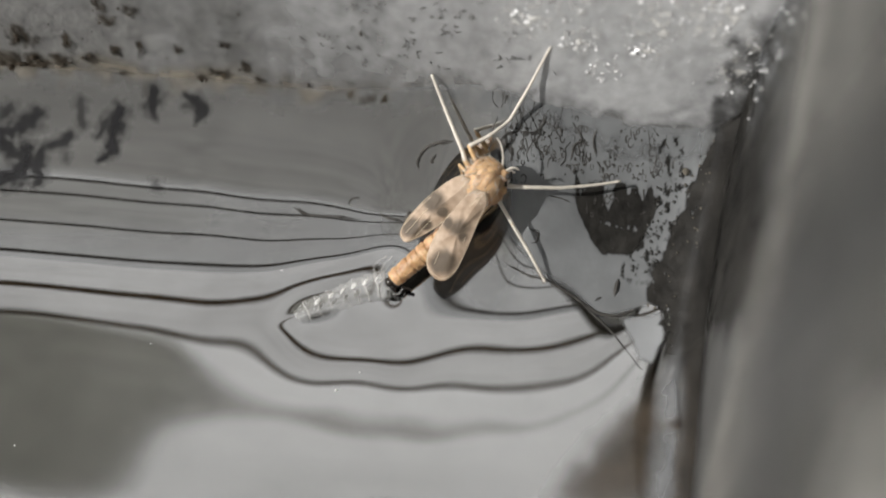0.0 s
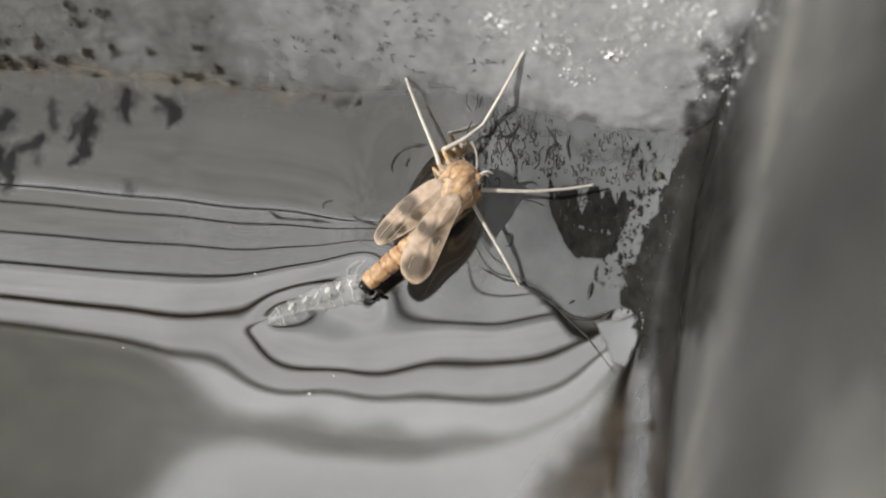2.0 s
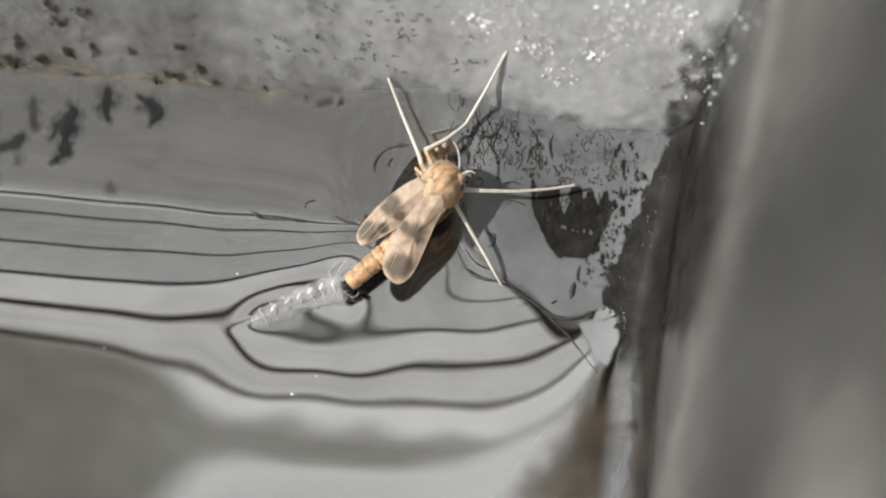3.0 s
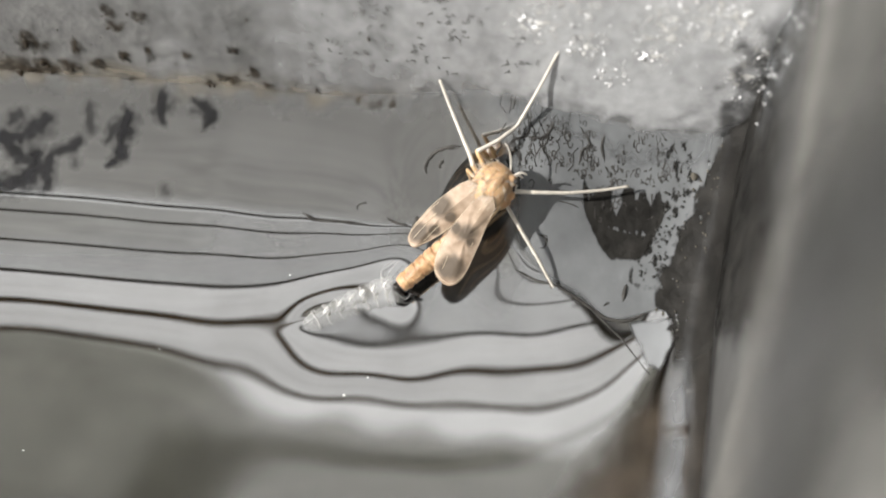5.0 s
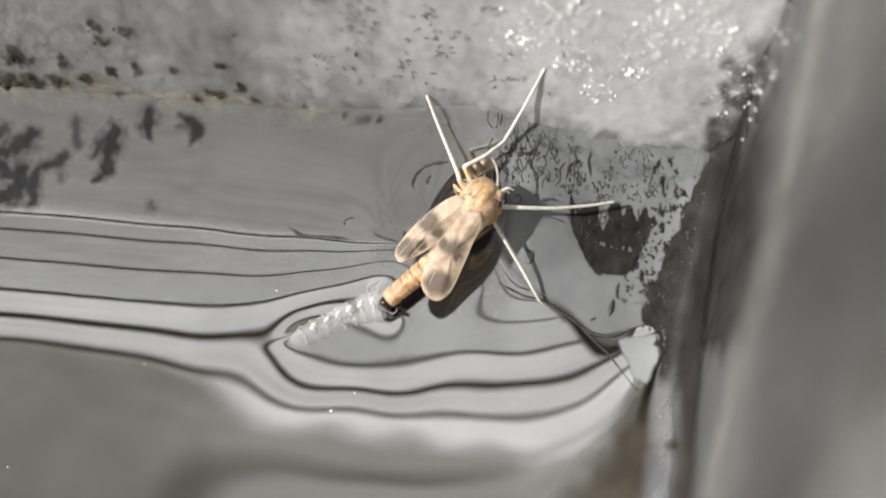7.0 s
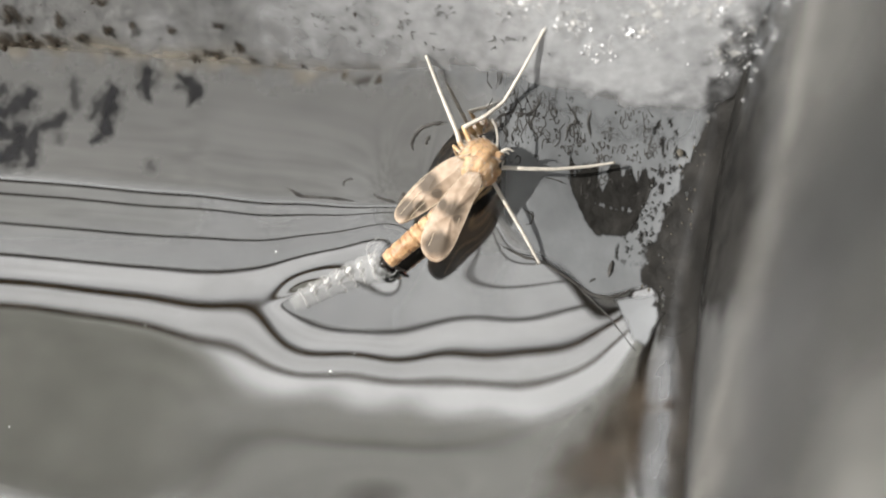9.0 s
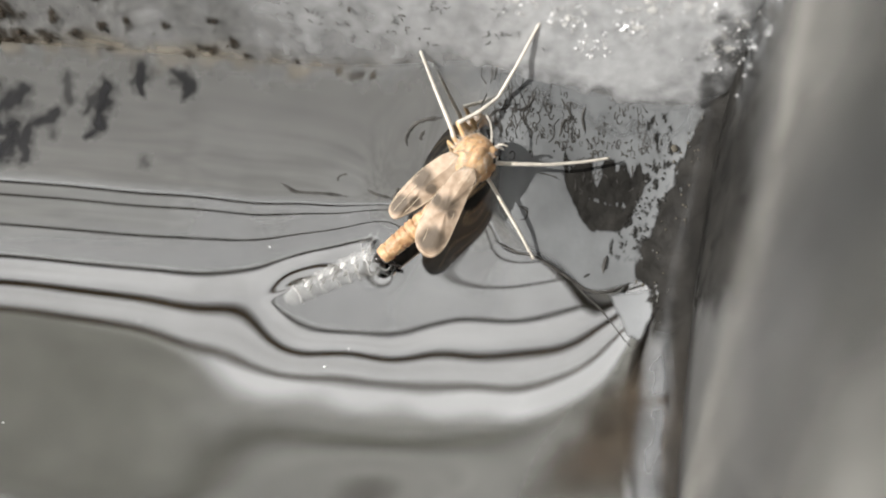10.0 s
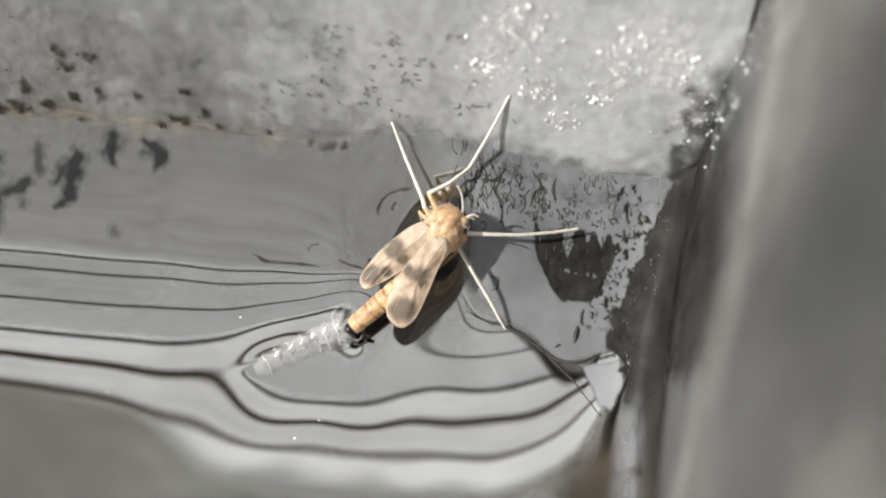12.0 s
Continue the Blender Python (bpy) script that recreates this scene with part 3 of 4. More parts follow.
    build_wing([(0.60, -0.76, 4.80), (0.19, -0.60, 4.77), (-0.52, -0.70, 4.15), (-1.05, -0.90, 3.55), (-1.27, -1.11, 3.27), (-1.27, -1.28, 3.16), (-1.12, -1.42, 3.13), (-0.82, -1.33, 3.20), (-0.35, -1.22, 3.49), (0.16, -1.09, 3.93), (0.54, -0.92, 4.41)],
               [[(0.44, -0.79, 4.62), (-0.35, -0.84, 4.02), (-1.14, -1.27, 3.25)], [(0.37, -0.82, 4.51), (-0.20, -0.98, 3.87), (-0.88, -1.35, 3.22)], [(0.31, -0.78, 4.53), (-0.49, -0.75, 4.05), (-1.20, -1.11, 3.34)]],
               [(*(-0.42, -0.83, 4.10), 0.24), (*(-0.20, -1.05, 3.91), 0.12), (*(-0.99, -1.16, 3.40), 0.20), (*(-0.61, -1.18, 3.53), 0.12)], base, ob)
    build_wing([(0.90, -1.06, 4.72), (0.54, -1.00, 4.65), (0.09, -1.21, 4.20), (-0.32, -1.48, 3.67), (-0.58, -1.87, 3.19), (-0.55, -2.16, 2.89), (-0.23, -2.41, 2.79), (0.13, -2.25, 2.92), (0.45, -1.81, 3.39), (0.74, -1.39, 3.97), (0.95, -1.18, 4.44)],
               [[(0.77, -1.15, 4.52), (0.23, -1.55, 3.71), (-0.12, -2.29, 2.87)], [(0.71, -1.14, 4.51), (0.01, -1.51, 3.70), (-0.39, -2.09, 3.00)], [(0.79, -1.20, 4.41), (0.49, -1.51, 3.77), (0.13, -2.10, 3.05)]],
               [(*(0.26, -1.45, 3.81), 0.20), (*(-0.01, -1.35, 3.86), 0.14), (*(-0.13, -2.05, 3.13), 0.24), (*(-0.32, -2.10, 3.05), 0.15), (*(0.32, -1.60, 3.63), 0.13)], base, ob)
    for pts, thick in (([(0.58, -0.15, 4.42), (0.39, -0.00, 4.68), (0.32, 0.21, 4.84), (-0.06, 0.95, 5.39), (-0.27, 1.35, 5.74), (-0.46, 1.67, 6.11)], 0.062),
                       ([(0.78, -0.12, 4.47), (0.49, 0.22, 4.99), (1.04, 0.49, 5.12), (1.52, 0.89, 5.23), (2.01, 1.22, 6.13), (2.50, 1.47, 7.28)], 0.056),
                       ([(0.96, -0.38, 4.20), (1.19, -0.44, 4.22), (1.97, -0.50, 4.23), (2.85, -0.40, 4.09), (3.76, -0.15, 3.91), (4.45, 0.01, 3.88)], 0.058),
                       ([(1.04, -0.46, 4.16), (1.19, -0.54, 3.94), (1.62, -1.04, 3.40), (2.07, -1.50, 2.78), (2.33, -1.77, 2.37), (2.50, -1.97, 2.13)], 0.056),
                       ([(0.46, -0.12, 4.34), (0.25, 0.11, 4.41), (0.32, 0.18, 4.00), (0.42, 0.18, 3.47)], 0.042),
                       ([(1.08, -0.48, 4.05), (1.08, -0.56, 3.69), (0.86, -0.51, 3.17), (0.69, -0.48, 2.73)], 0.040)):
        build_leg(pts, thick, ob, M_LEG if thick > 0.05 else M_JOINT)
    return ob


def build_skin():
    """The empty pupal skin: a clear ringed sleeve with white folds and a split front."""
    base = (-2.77, -2.04, 1.44)
    ob = tagged(new("pupal_skin"), "clear ringed empty pupal skin floating on the water", "pupal skin")
    ob.location = V(*base) * MM
    line = spline([(-1.67, -1.83, 1.91), (-2.31, -1.88, 1.72), (-2.90, -2.08, 1.60), (-3.51, -2.27, 1.43), (-4.08, -2.44, 1.22)], 10)
    n = len(line) - 1

    def width(t):
        return (0.37 - 0.12 * t) * (1 + 0.05 * math.sin(t * 45)) * (1.0 if t < 0.9 else 1 - 4 * (t - 0.9))

    bm = bmesh.new()
    tube(bm, line, width, 18, 0.75)
    sleeve = part("sleeve", bm, M_SKIN, ob)
    for k in range(7):
        t = 0.08 + k * 0.13
        i = int(t * n)
        p, d = line[i], (line[min(i + 1, n)] - line[i - 1]).normalized()
        a = d.orthogonal().normalized()
        b = d.cross(a)
        r = width(t) * 1.02
        ring = [p + (a * math.cos(u) + b * math.sin(u) * 0.8) * r + d * 0.03 * math.sin(3 * u + k) for u in [2 * math.pi * j / 20 for j in range(21)]]
        bm = bmesh.new()
        tube(bm, ring, lambda u: 0.011 + 0.006 * math.sin(5 * u + k), 5)
        part("fold", bm, M_FOLD, sleeve, "white fold ring")
    for k in range(6):
        t = 0.10 + 0.13 * k
        i = int(t * n)
        bm = bmesh.new()
        lump(bm, line[i] + V(0.02, 0.06, width(t) * 0.66), (0.035 + 0.012 * (k % 3), 0.12 + 0.02 * (k % 2), 0.02), Matrix.Rotation(-0.5, 3, "Z"), 0.6, 2, 2.0, k)
        part("shine_plate", bm, M_SHINE, sleeve)
    bm = bmesh.new()
    for a, b, c in (((-1.73, -1.84, 1.98), (-1.80, -1.45, 2.02), (-1.53, -1.14, 2.19)), ((-1.73, -1.89, 1.86), (-1.40, -2.08, 1.75), (-1.22, -1.96, 1.89)), ((-1.93, -1.72, 1.96), (-2.02, -1.26, 1.91), (-1.69, -1.05, 2.08))):
        tube(bm, spline([a, b, c], 8), lambda t: 0.03 - 0.012 * t, 6)
    part("split_front", bm, M_SKIN, ob)
    return ob


# ---- dirt, crust and growth at the water's edge ----
def on_wall(u, z, proud=0.0):
    """A point on the back wall: u mm from the corner, at height z."""
    lean = -0.05 * (z - 4.0) if z < 8 else -0.2 - 0.0725 * (z - 8.0)
    lean = 0.05 + lean if z > 4 else 0.05
    return INNER + BACK_DIR * u + BACK_IN * (lean + proud) + V(0, 0, z)


def on_side(v, z, proud=0.0):
    lean = (0.05 - 0.05 * (z - 4.0)) if 4 < z < 8 else (0.05 if z <= 4 else -0.15 - 0.17 * (z - 8.0))
    return INNER + SIDE_DIR * v + SIDE_IN * (lean + proud) + V(0, 0, z)


def on_water(x, y, up=0.0):
    return V(x, y, water_z(x, y) + up)


def build_crust():
    """A white mineral crust on the back wall: a lumpy sheet, then loose grains and clear crystals."""
    bm = bmesh.new()
    us, zs = steps([(-0.4, 10.0, 0.09), (10.0, 22.0, 0.16)]), steps([(3.6, 12.1, 0.1)])
    grid, thick = [], []
    line = {u: water_z(*(INNER + BACK_DIR * u).xy) for u in us}
    for z in zs:
        row = []
        for u in us:
            cover = 1.0 - 0.55 * ramp((u - 6.0 - 0.9 * max(0, z - 6)) / 2.8, 1.0) - max(0.0, (u - 9.0 - 0.6 * max(0, z - 6)) / 7.5) - max(0.0, (6.1 - 0.03 * u - z) / 1.9)
            cover += 0.5 * fbm(V(u * 0.5, z * 0.5, 3.0)) + 0.3 * fbm(V(u * 2.2, z * 2.2, 8.0))
            k = max(0.0, min(1.0, 0.6 * cover + 0.35))
            k = k * k * (3 - 2 * k)
            h = 0.012 + (0.08 + 0.018 * fbm(V(u * 1.3, z * 1.3, 9.0)) + 0.012 * fbm(V(u * 6, z * 6, 1.0))) * k
            row.append(bm.verts.new(on_wall(u, z, h)))
            edge = ramp(z - line[u] + 0.45 + 0.5 * fbm(V(u * 1.4, z * 1.4, 6.0)), 0.9)
            thick.append(k * edge * (1 - 0.25 * ramp(u - 4.5, 2.5)))
        grid.append(row)
    for a, b in zip(grid, grid[1:]):
        for k in range(len(us) - 1):
            bm.faces.new((a[k], b[k], b[k + 1], a[k + 1]))
    crust = tagged(part("mineral_crust", bm, M_CRUST), "lumpy greyish white mineral crust on the basin wall", "mineral crust", kind="stuff")
    crust.data.attributes.new("weave", "FLOAT", "POINT").data.foreach_set("value", thick)
    rnd = random.Random(11)
    bm = bmesh.new()
    def crystal(p, s):
        turn = Euler([rnd.uniform(0, 6) for i in range(3)]).to_matrix()
        long = rnd.uniform(0.8, 2.2)
        for v in bmesh.ops.create_cube(bm, size=1.0)["verts"]:
            k = rnd.uniform(0.55, 1.0)
            v.co = p + turn @ V(v.co.x * s * k, v.co.y * s * k * 0.8, v.co.z * s * long * k)

    for k in range(300):
        # crystals sit in loose clusters
        cu, cz, spread = rnd.choice(CLUSTERS)
        u, z = rnd.gauss(cu, spread * 1.3), rnd.gauss(cz, spread * 1.3)
        if u < -0.2 or z < 5.9 or z > 10:
            continue
        crystal(on_wall(u, z, 0.085), rnd.uniform(0.022, 0.055) if rnd.random() < 0.8 else rnd.uniform(0.06, 0.10))
    for k in range(26):
        crystal(on_side(abs(rnd.gauss(0.4, 1.1)), rnd.uniform(6.4, 10.8), 0.07), rnd.uniform(0.02, 0.06))
    tagged(part("crystals", bm, M_CRYSTAL, smooth=False), "small clear glittering crystals on the white crust", "crystals", kind="stuff")

    # the crystals grow out of bright frosted patches
    def frost(u, z):
        near = max(math.exp(-(((u - cu) ** 2 + (z - cz) ** 2) / (1.7 * spread) ** 2)) for cu, cz, spread in CLUSTERS[:-1])
        return 0.9 * near * ramp(fbm(V(u * 5.0, z * 5.0, 2.0)) + 0.05, 0.5)

    veil("frost_patches", frost, (-0.2, 8.0), (5.8, 11.0), 0.04, lambda u, z: on_wall(u, z, 0.115 + 0.02 * fbm(V(u * 6, z * 6, 0))), M_FROST, "bright frosted patches on the white crust")

    # the crust creeps out over the water's edge
    def creep(u, o):
        reach = between(u, [(0.0, 0.25), (0.8, 0.60), (2.0, 0.70), (4.0, 0.55), (6.0, 0.30), (9.0, 0.20), (20.0, 0.18)])
        full = between(u, [(0.3, 0.0), (1.2, 0.85), (5.0, 0.85), (8.0, 0.45), (20.0, 0.30)])
        return full * ramp(reach + 0.3 * fbm(V(u * 1.7, o * 2.5, 3.0)) - o, 0.45)

    veil("crust_film", creep, (-0.2, 22.0), (-0.2, 1.5), 0.05, lambda u, o: on_water(*(INNER + BACK_DIR * u + BACK_IN * o).xy, 0.02), M_MILK, "whitish crust creeping over the edge of the water")

    # and round the corner on to the side wall, thin and mottled
    def round_corner(v, z):
        fade = ramp(3.4 - v, 2.6) * ramp(z - 6.2 - 0.5 * fbm(V(v, z, 1.0)), 1.4) * ramp(12.5 - z, 2.0)
        return 0.6 * fade * ramp(0.35 + 0.9 * fbm(V(v * 2.6, z * 2.2, 9.0)), 0.8)

    veil("corner_crust", round_corner, (-0.1, 3.6), (5.6, 12.6), 0.06, lambda v, z: on_side(v, z, 0.06 + 0.02 * fbm(V(v * 4, z * 4, 0))), M_SCALE_SHEEN, "thin mottled crust on the side wall by the corner")
    return crust


CLUSTERS = [(1.0, 8.4, 0.35), (2.6, 7.4, 0.22), (2.5, 8.2, 0.35), (4.3, 7.5, 0.25), (3.6, 6.7, 0.15), (5.6, 8.1, 0.3), (0.3, 6.9, 0.3), (4.8, 9.3, 0.5), (1.6, 9.2, 0.4), (0.0, 7.6, 0.25), (3.0, 9.0, 0.9)]


def build_edge_dirt():
    rnd = random.Random(5)
    # tan scum along the water line of both walls
    def scum(u, z):
        mid = 5.42 + 0.07 * math.sin(u * 0.9) + 0.16 * fbm(V(u * 1.1, 0, 4.0)) - 0.4 * ramp(12.5 - u, 4.0)
        half = 0.30 + 0.16 * fbm(V(u * 0.7, 5, 1.0))
        return 0.7 * ramp((u - 7.0) / 3.0, 1.0) * math.exp(-((z - mid) / half) ** 2) * ramp(0.75 + 0.9 * fbm(V(u * 1.6, z * 2.4, 5.0)), 1.0)

    veil("scum_line", scum, (6.8, 27.0), (4.6, 6.4), 0.06, lambda u, z: on_wall(u, z, 0.02), M_SCUMFILM, "soft tan scum line along the wall at the water")

    def scum_drift(u, o):
        return 0.6 * ramp((u - 8.0) / 3.0, 1.0) * ramp(0.26 + 0.25 * fbm(V(u * 1.3, o * 2.0, 8.0)) - o, 0.3) * ramp(0.5 + fbm(V(u * 1.5, o * 3.0, 2.0)), 0.9)

    veil("scum_drift", scum_drift, (8.0, 26.0), (-0.2, 0.9), 0.05, lambda u, o: on_water(*(INNER + BACK_DIR * u + BACK_IN * o).xy, 0.025), M_SCUMFILM, "tan scum drifted along the edge of the water")
    bm = bmesh.new()
    for k in range(110):
        u = rnd.uniform(8.5, 26)
        lump(bm, on_wall(u, 5.36 + 0.06 * math.sin(u * 0.9) + rnd.gauss(0, 0.16), -0.01), (rnd.uniform(0.015, 0.07), rnd.uniform(0.015, 0.03), rnd.uniform(0.012, 0.05)), None, 0.5, 1, 2.0, k * 0.7)
    tagged(part("scum_grains", bm, M_SCUM), "tan grains of scum along the wall at the water", "scum grains", kind="stuff")
    # brown clots in it
    spots = [((V(x, y, z) - INNER).dot(BACK_DIR), z, a, b) for x, y, z, a, b in SPOTS_BROWN]

    def clots(u, z):
        wu, wz = u + 0.12 * fbm(V(u * 3, z * 3, 1.0)), z + 0.12 * fbm(V(u * 3, z * 3, 7.0))
        best = max(1.0 - ((wu - cu) / (a + 0.06)) ** 2 - ((wz - cz) / (b + 0.06)) ** 2 for cu, cz, a, b in spots)
        return 0.9 * ramp(0.9 * best + 0.75 * fbm(V(u * 5.5, z * 3.2, 2.0), 2) + 0.02, 1.25)

    veil("dirt_smudges", clots, (8.5, 22.0), (4.7, 8.6), 0.05, lambda u, z: on_wall(u, z, 0.03 + 0.02 * fbm(V(u * 5, z * 5, 3.0))), M_SMUDGE, "dark brown smudges of dirt on the basin wall")
    bm = bmesh.new()
    for x, y, z, a, b in SPOTS_BROWN:
        for j in range(2):
            lump(bm, V(x + rnd.gauss(0, a * 0.4), y, z + rnd.gauss(0, b * 0.4)), (a * rnd.uniform(0.10, 0.28), 0.03, b * rnd.uniform(0.10, 0.28)), None, 0.8, 2, 2.2, rnd.uniform(0, 50))
    tagged(part("dirt_clots", bm, M_DIRT), "dark brown clots of dirt on the basin wall", "dirt", kind="stuff")

    # dark wisps that hang in the climbing water
    def wisps(x, y):
        # the water climbs here, so lengths across the slope count double
        at = V(x + 0.10 * fbm(V(x * 2.4, y * 5.0, 1.0)), 2.1 * (y + 0.04 * fbm(V(x * 3.0, y * 4.0, 7.0))), 0)
        best, rag = 0.0, 0.65 * fbm(V(x * 4.5, y * 8.0, 4.0), 3)
        for line, full in WISPS:
            for (ax, ay, ar), (bx, by, br) in zip(line, line[1:]):
                start, way = V(ax, 2.1 * ay, 0), V(bx - ax, 2.1 * (by - ay), 0)
                t = max(0.0, min(1.0, (at - start).dot(way) / way.length_squared))
                off = (at - start - way * t).length / (ar + (br - ar) * t + 0.02)
                if off < 2.2:
                    best = max(best, full * ramp(1.35 - off + rag, 1.1), 0.3 * full * ramp(2.1 - off + rag, 1.2))
        return best

    veil("dark_wisps", wisps, (-14.0, -5.6), (0.2, 3.0), 0.035, lambda x, y: on_water(x, y, 0.015), M_WISP, "dark wisps of algae in the water by the wall")
    # more of it hangs just below, on the climbing water
    def drift(x, y):
        wx, wy = x + 0.10 * fbm(V(x * 3, y * 3, 1.0)), y + 0.08 * fbm(V(x * 3, y * 3, 7.0))
        best = max(1.0 - ((wx - cx) / a) ** 2 - ((wy - cy) / b) ** 2 for cx, cy, cz, a, b in DRIFTS)
        return 0.9 * ramp(0.9 * best + 0.6 * fbm(V(x * 5.0, y * 5.0, 2.0), 2), 0.9)

    veil("dirt_drift", drift, (-5.5, -0.8), (0.9, 2.4), 0.04, lambda x, y: on_water(x, y, 0.02), M_SMUDGE, "brown dirt drifted against the wall on the water")
    # fine dark specks and thin curled marks scattered over the wall
    bm, marks = bmesh.new(), bmesh.new()
    for k in range(620):
        u, z = rnd.uniform(4.5, 24) if k % 2 else rnd.uniform(5.0, 12.0), rnd.uniform(5.2, 9.0)
        if fbm(V(u * 0.8, z * 0.8, 6.0)) < 0.0:
            continue
        if u < 12:
            # thin curled marks on the crust
            a, pu, pz, pts = rnd.uniform(0, 6.28), u, z, []
            for i in range(5):
                pts.append(on_wall(pu, pz, 0.115))
                pu, pz, a = pu + 0.045 * math.cos(a), pz + 0.045 * math.sin(a), a + rnd.gauss(0.3, 0.9)
            if k % 5:
                tube(marks, pts, lambda t: 0.011 * (1 - 0.5 * t), 5, jitter=0.5)
            continue
        s = rnd.uniform(0.010, 0.024)
        if k % 3:
            continue
        lump(bm, on_wall(u, z, 0.05), (s * rnd.uniform(0.7, 2.2), s, s * rnd.uniform(0.7, 2.2)), None, 0.6, 1, 2.0, k)
    tagged(part("wall_specks", bm, M_DIRT), "fine dark specks of dirt on the wall", "dirt", kind="stuff")
    tagged(part("crust_marks", marks, M_MARK), "thin grey curled marks on the crust", "marks", kind="stuff")
    # grey foam along the edge of the black growth
    bm = bmesh.new()
    a, b = V(*(6.23, 0.50, 4.10)), V(*(5.02, -1.51, 2.10))
    for k in range(60):
        t = rnd.random()
        x, y = a.x + (b.x - a.x) * t + rnd.gauss(0, 0.22), a.y + (b.y - a.y) * t + rnd.gauss(0, 0.22)
        s = rnd.uniform(0.02, 0.06)
        lump(bm, on_water(x, y, 0.04), (s, s, s * 0.5), None, 0.3, 1, 2.0, k)
    tagged(part("foam", bm, M_FOAM), "grey foam bubbles beside the black algae", "foam", kind="stuff")


SPOTS_BROWN = [
    (*(-11.47, 2.83, 5.33), 0.9, 0.5), (*(-10.89, 2.77, 5.49), 0.35, 0.3), (*(-10.25, 2.70, 5.59), 0.35, 0.22), (*(-11.17, 2.80, 6.35), 0.5, 0.35), (*(-9.93, 2.67, 6.28), 0.10, 0.35), (*(-8.05, 2.48, 7.39), 0.22, 0.13),
    (*(-8.78, 2.55, 7.05), 0.25, 0.12), (*(-8.82, 2.55, 7.51), 0.12, 0.15), (*(-9.45, 2.62, 5.77), 0.2, 0.2), (*(-8.71, 2.54, 6.06), 0.10, 0.2), (*(-8.02, 2.47, 6.12), 0.08, 0.25), (*(-8.54, 2.53, 5.10), 0.12, 0.3),
    (*(-7.04, 2.37, 6.26), 0.08, 0.1), (*(-6.04, 2.27, 5.56), 0.28, 0.1), (*(-5.34, 2.20, 5.79), 0.2, 0.1), (*(-6.53, 2.32, 5.30), 0.12, 0.2), (*(-5.75, 2.24, 6.53), 0.15, 0.08), (*(-4.93, 2.15, 5.46), 0.1, 0.07),
    (*(-2.15, 1.87, 4.75), 0.30, 0.14), (*(-3.68, 2.02, 5.38), 0.12, 0.1), (*(-2.23, 1.88, 7.24), 0.14, 0.12),
]
DRIFTS = [(*(-2.11, 1.80, 4.99), 0.30, 0.07), (*(-2.88, 1.99, 5.13), 0.18, 0.05), (*(-1.72, 1.74, 5.00), 0.14, 0.05), (*(-3.77, 2.16, 5.25), 0.16, 0.06), (*(-2.55, 1.90, 5.05), 0.10, 0.07)]
# dark wisps: stations along each (x, y, half width in mm), density
WISPS = [
    ([(-8.89, 2.17, 0.10), (-8.95, 1.98, 0.21), (-9.07, 1.81, 0.25), (-9.16, 1.64, 0.17), (-9.14, 1.49, 0.13), (-9.31, 1.39, 0.13), (-9.55, 1.32, 0.06)], 0.95),
    ([(-9.06, 2.07, 0.10), (-9.27, 1.91, 0.12), (-9.55, 1.74, 0.08)], 0.6),
    ([(-7.89, 2.32, 0.13), (-7.87, 2.19, 0.19), (-7.97, 2.08, 0.13), (-7.91, 1.91, 0.06)], 0.85),
    ([(-7.92, 2.20, 0.10), (-8.15, 2.12, 0.08)], 0.5),
    ([(-6.98, 2.17, 0.08), (-6.73, 2.09, 0.12), (-6.58, 2.00, 0.13), (-6.64, 1.88, 0.12), (-6.77, 1.81, 0.06)], 0.8),
    ([(-7.08, 2.03, 0.08), (-6.84, 1.98, 0.08)], 0.35),
    ([(-9.93, 2.26, 0.12), (-9.95, 1.95, 0.12)], 0.45),
    ([(-9.32, 1.94, 0.08), (-9.58, 1.71, 0.06)], 0.4),
    ([(-11.15, 2.18, 0.19), (-11.42, 2.05, 0.25), (-11.92, 1.96, 0.23), (-12.48, 1.94, 0.23)], 0.85),
    ([(-10.30, 1.79, 0.13), (-10.61, 1.67, 0.17), (-10.96, 1.64, 0.13)], 0.85),
    ([(-11.13, 1.58, 0.13), (-11.23, 1.32, 0.17), (-11.30, 0.98, 0.17)], 0.85),
    ([(-11.57, 1.63, 0.23), (-11.66, 1.33, 0.27), (-11.93, 1.14, 0.35), (-12.57, 1.11, 0.35)], 0.95),
    ([(-12.31, 1.98, 0.19), (-12.16, 1.73, 0.19), (-11.93, 1.52, 0.15)], 0.8),
    ([(-9.95, 2.04, 0.12), (-9.91, 1.91, 0.10)], 0.4),
    ([(-10.44, 1.47, 0.10), (-10.42, 1.35, 0.08)], 0.35),
    ([(-11.92, 2.31, 0.17), (-12.08, 2.19, 0.17)], 0.6),
    ([(-7.97, 0.83, 0.10), (-7.94, 0.69, 0.10)], 0.35),
]


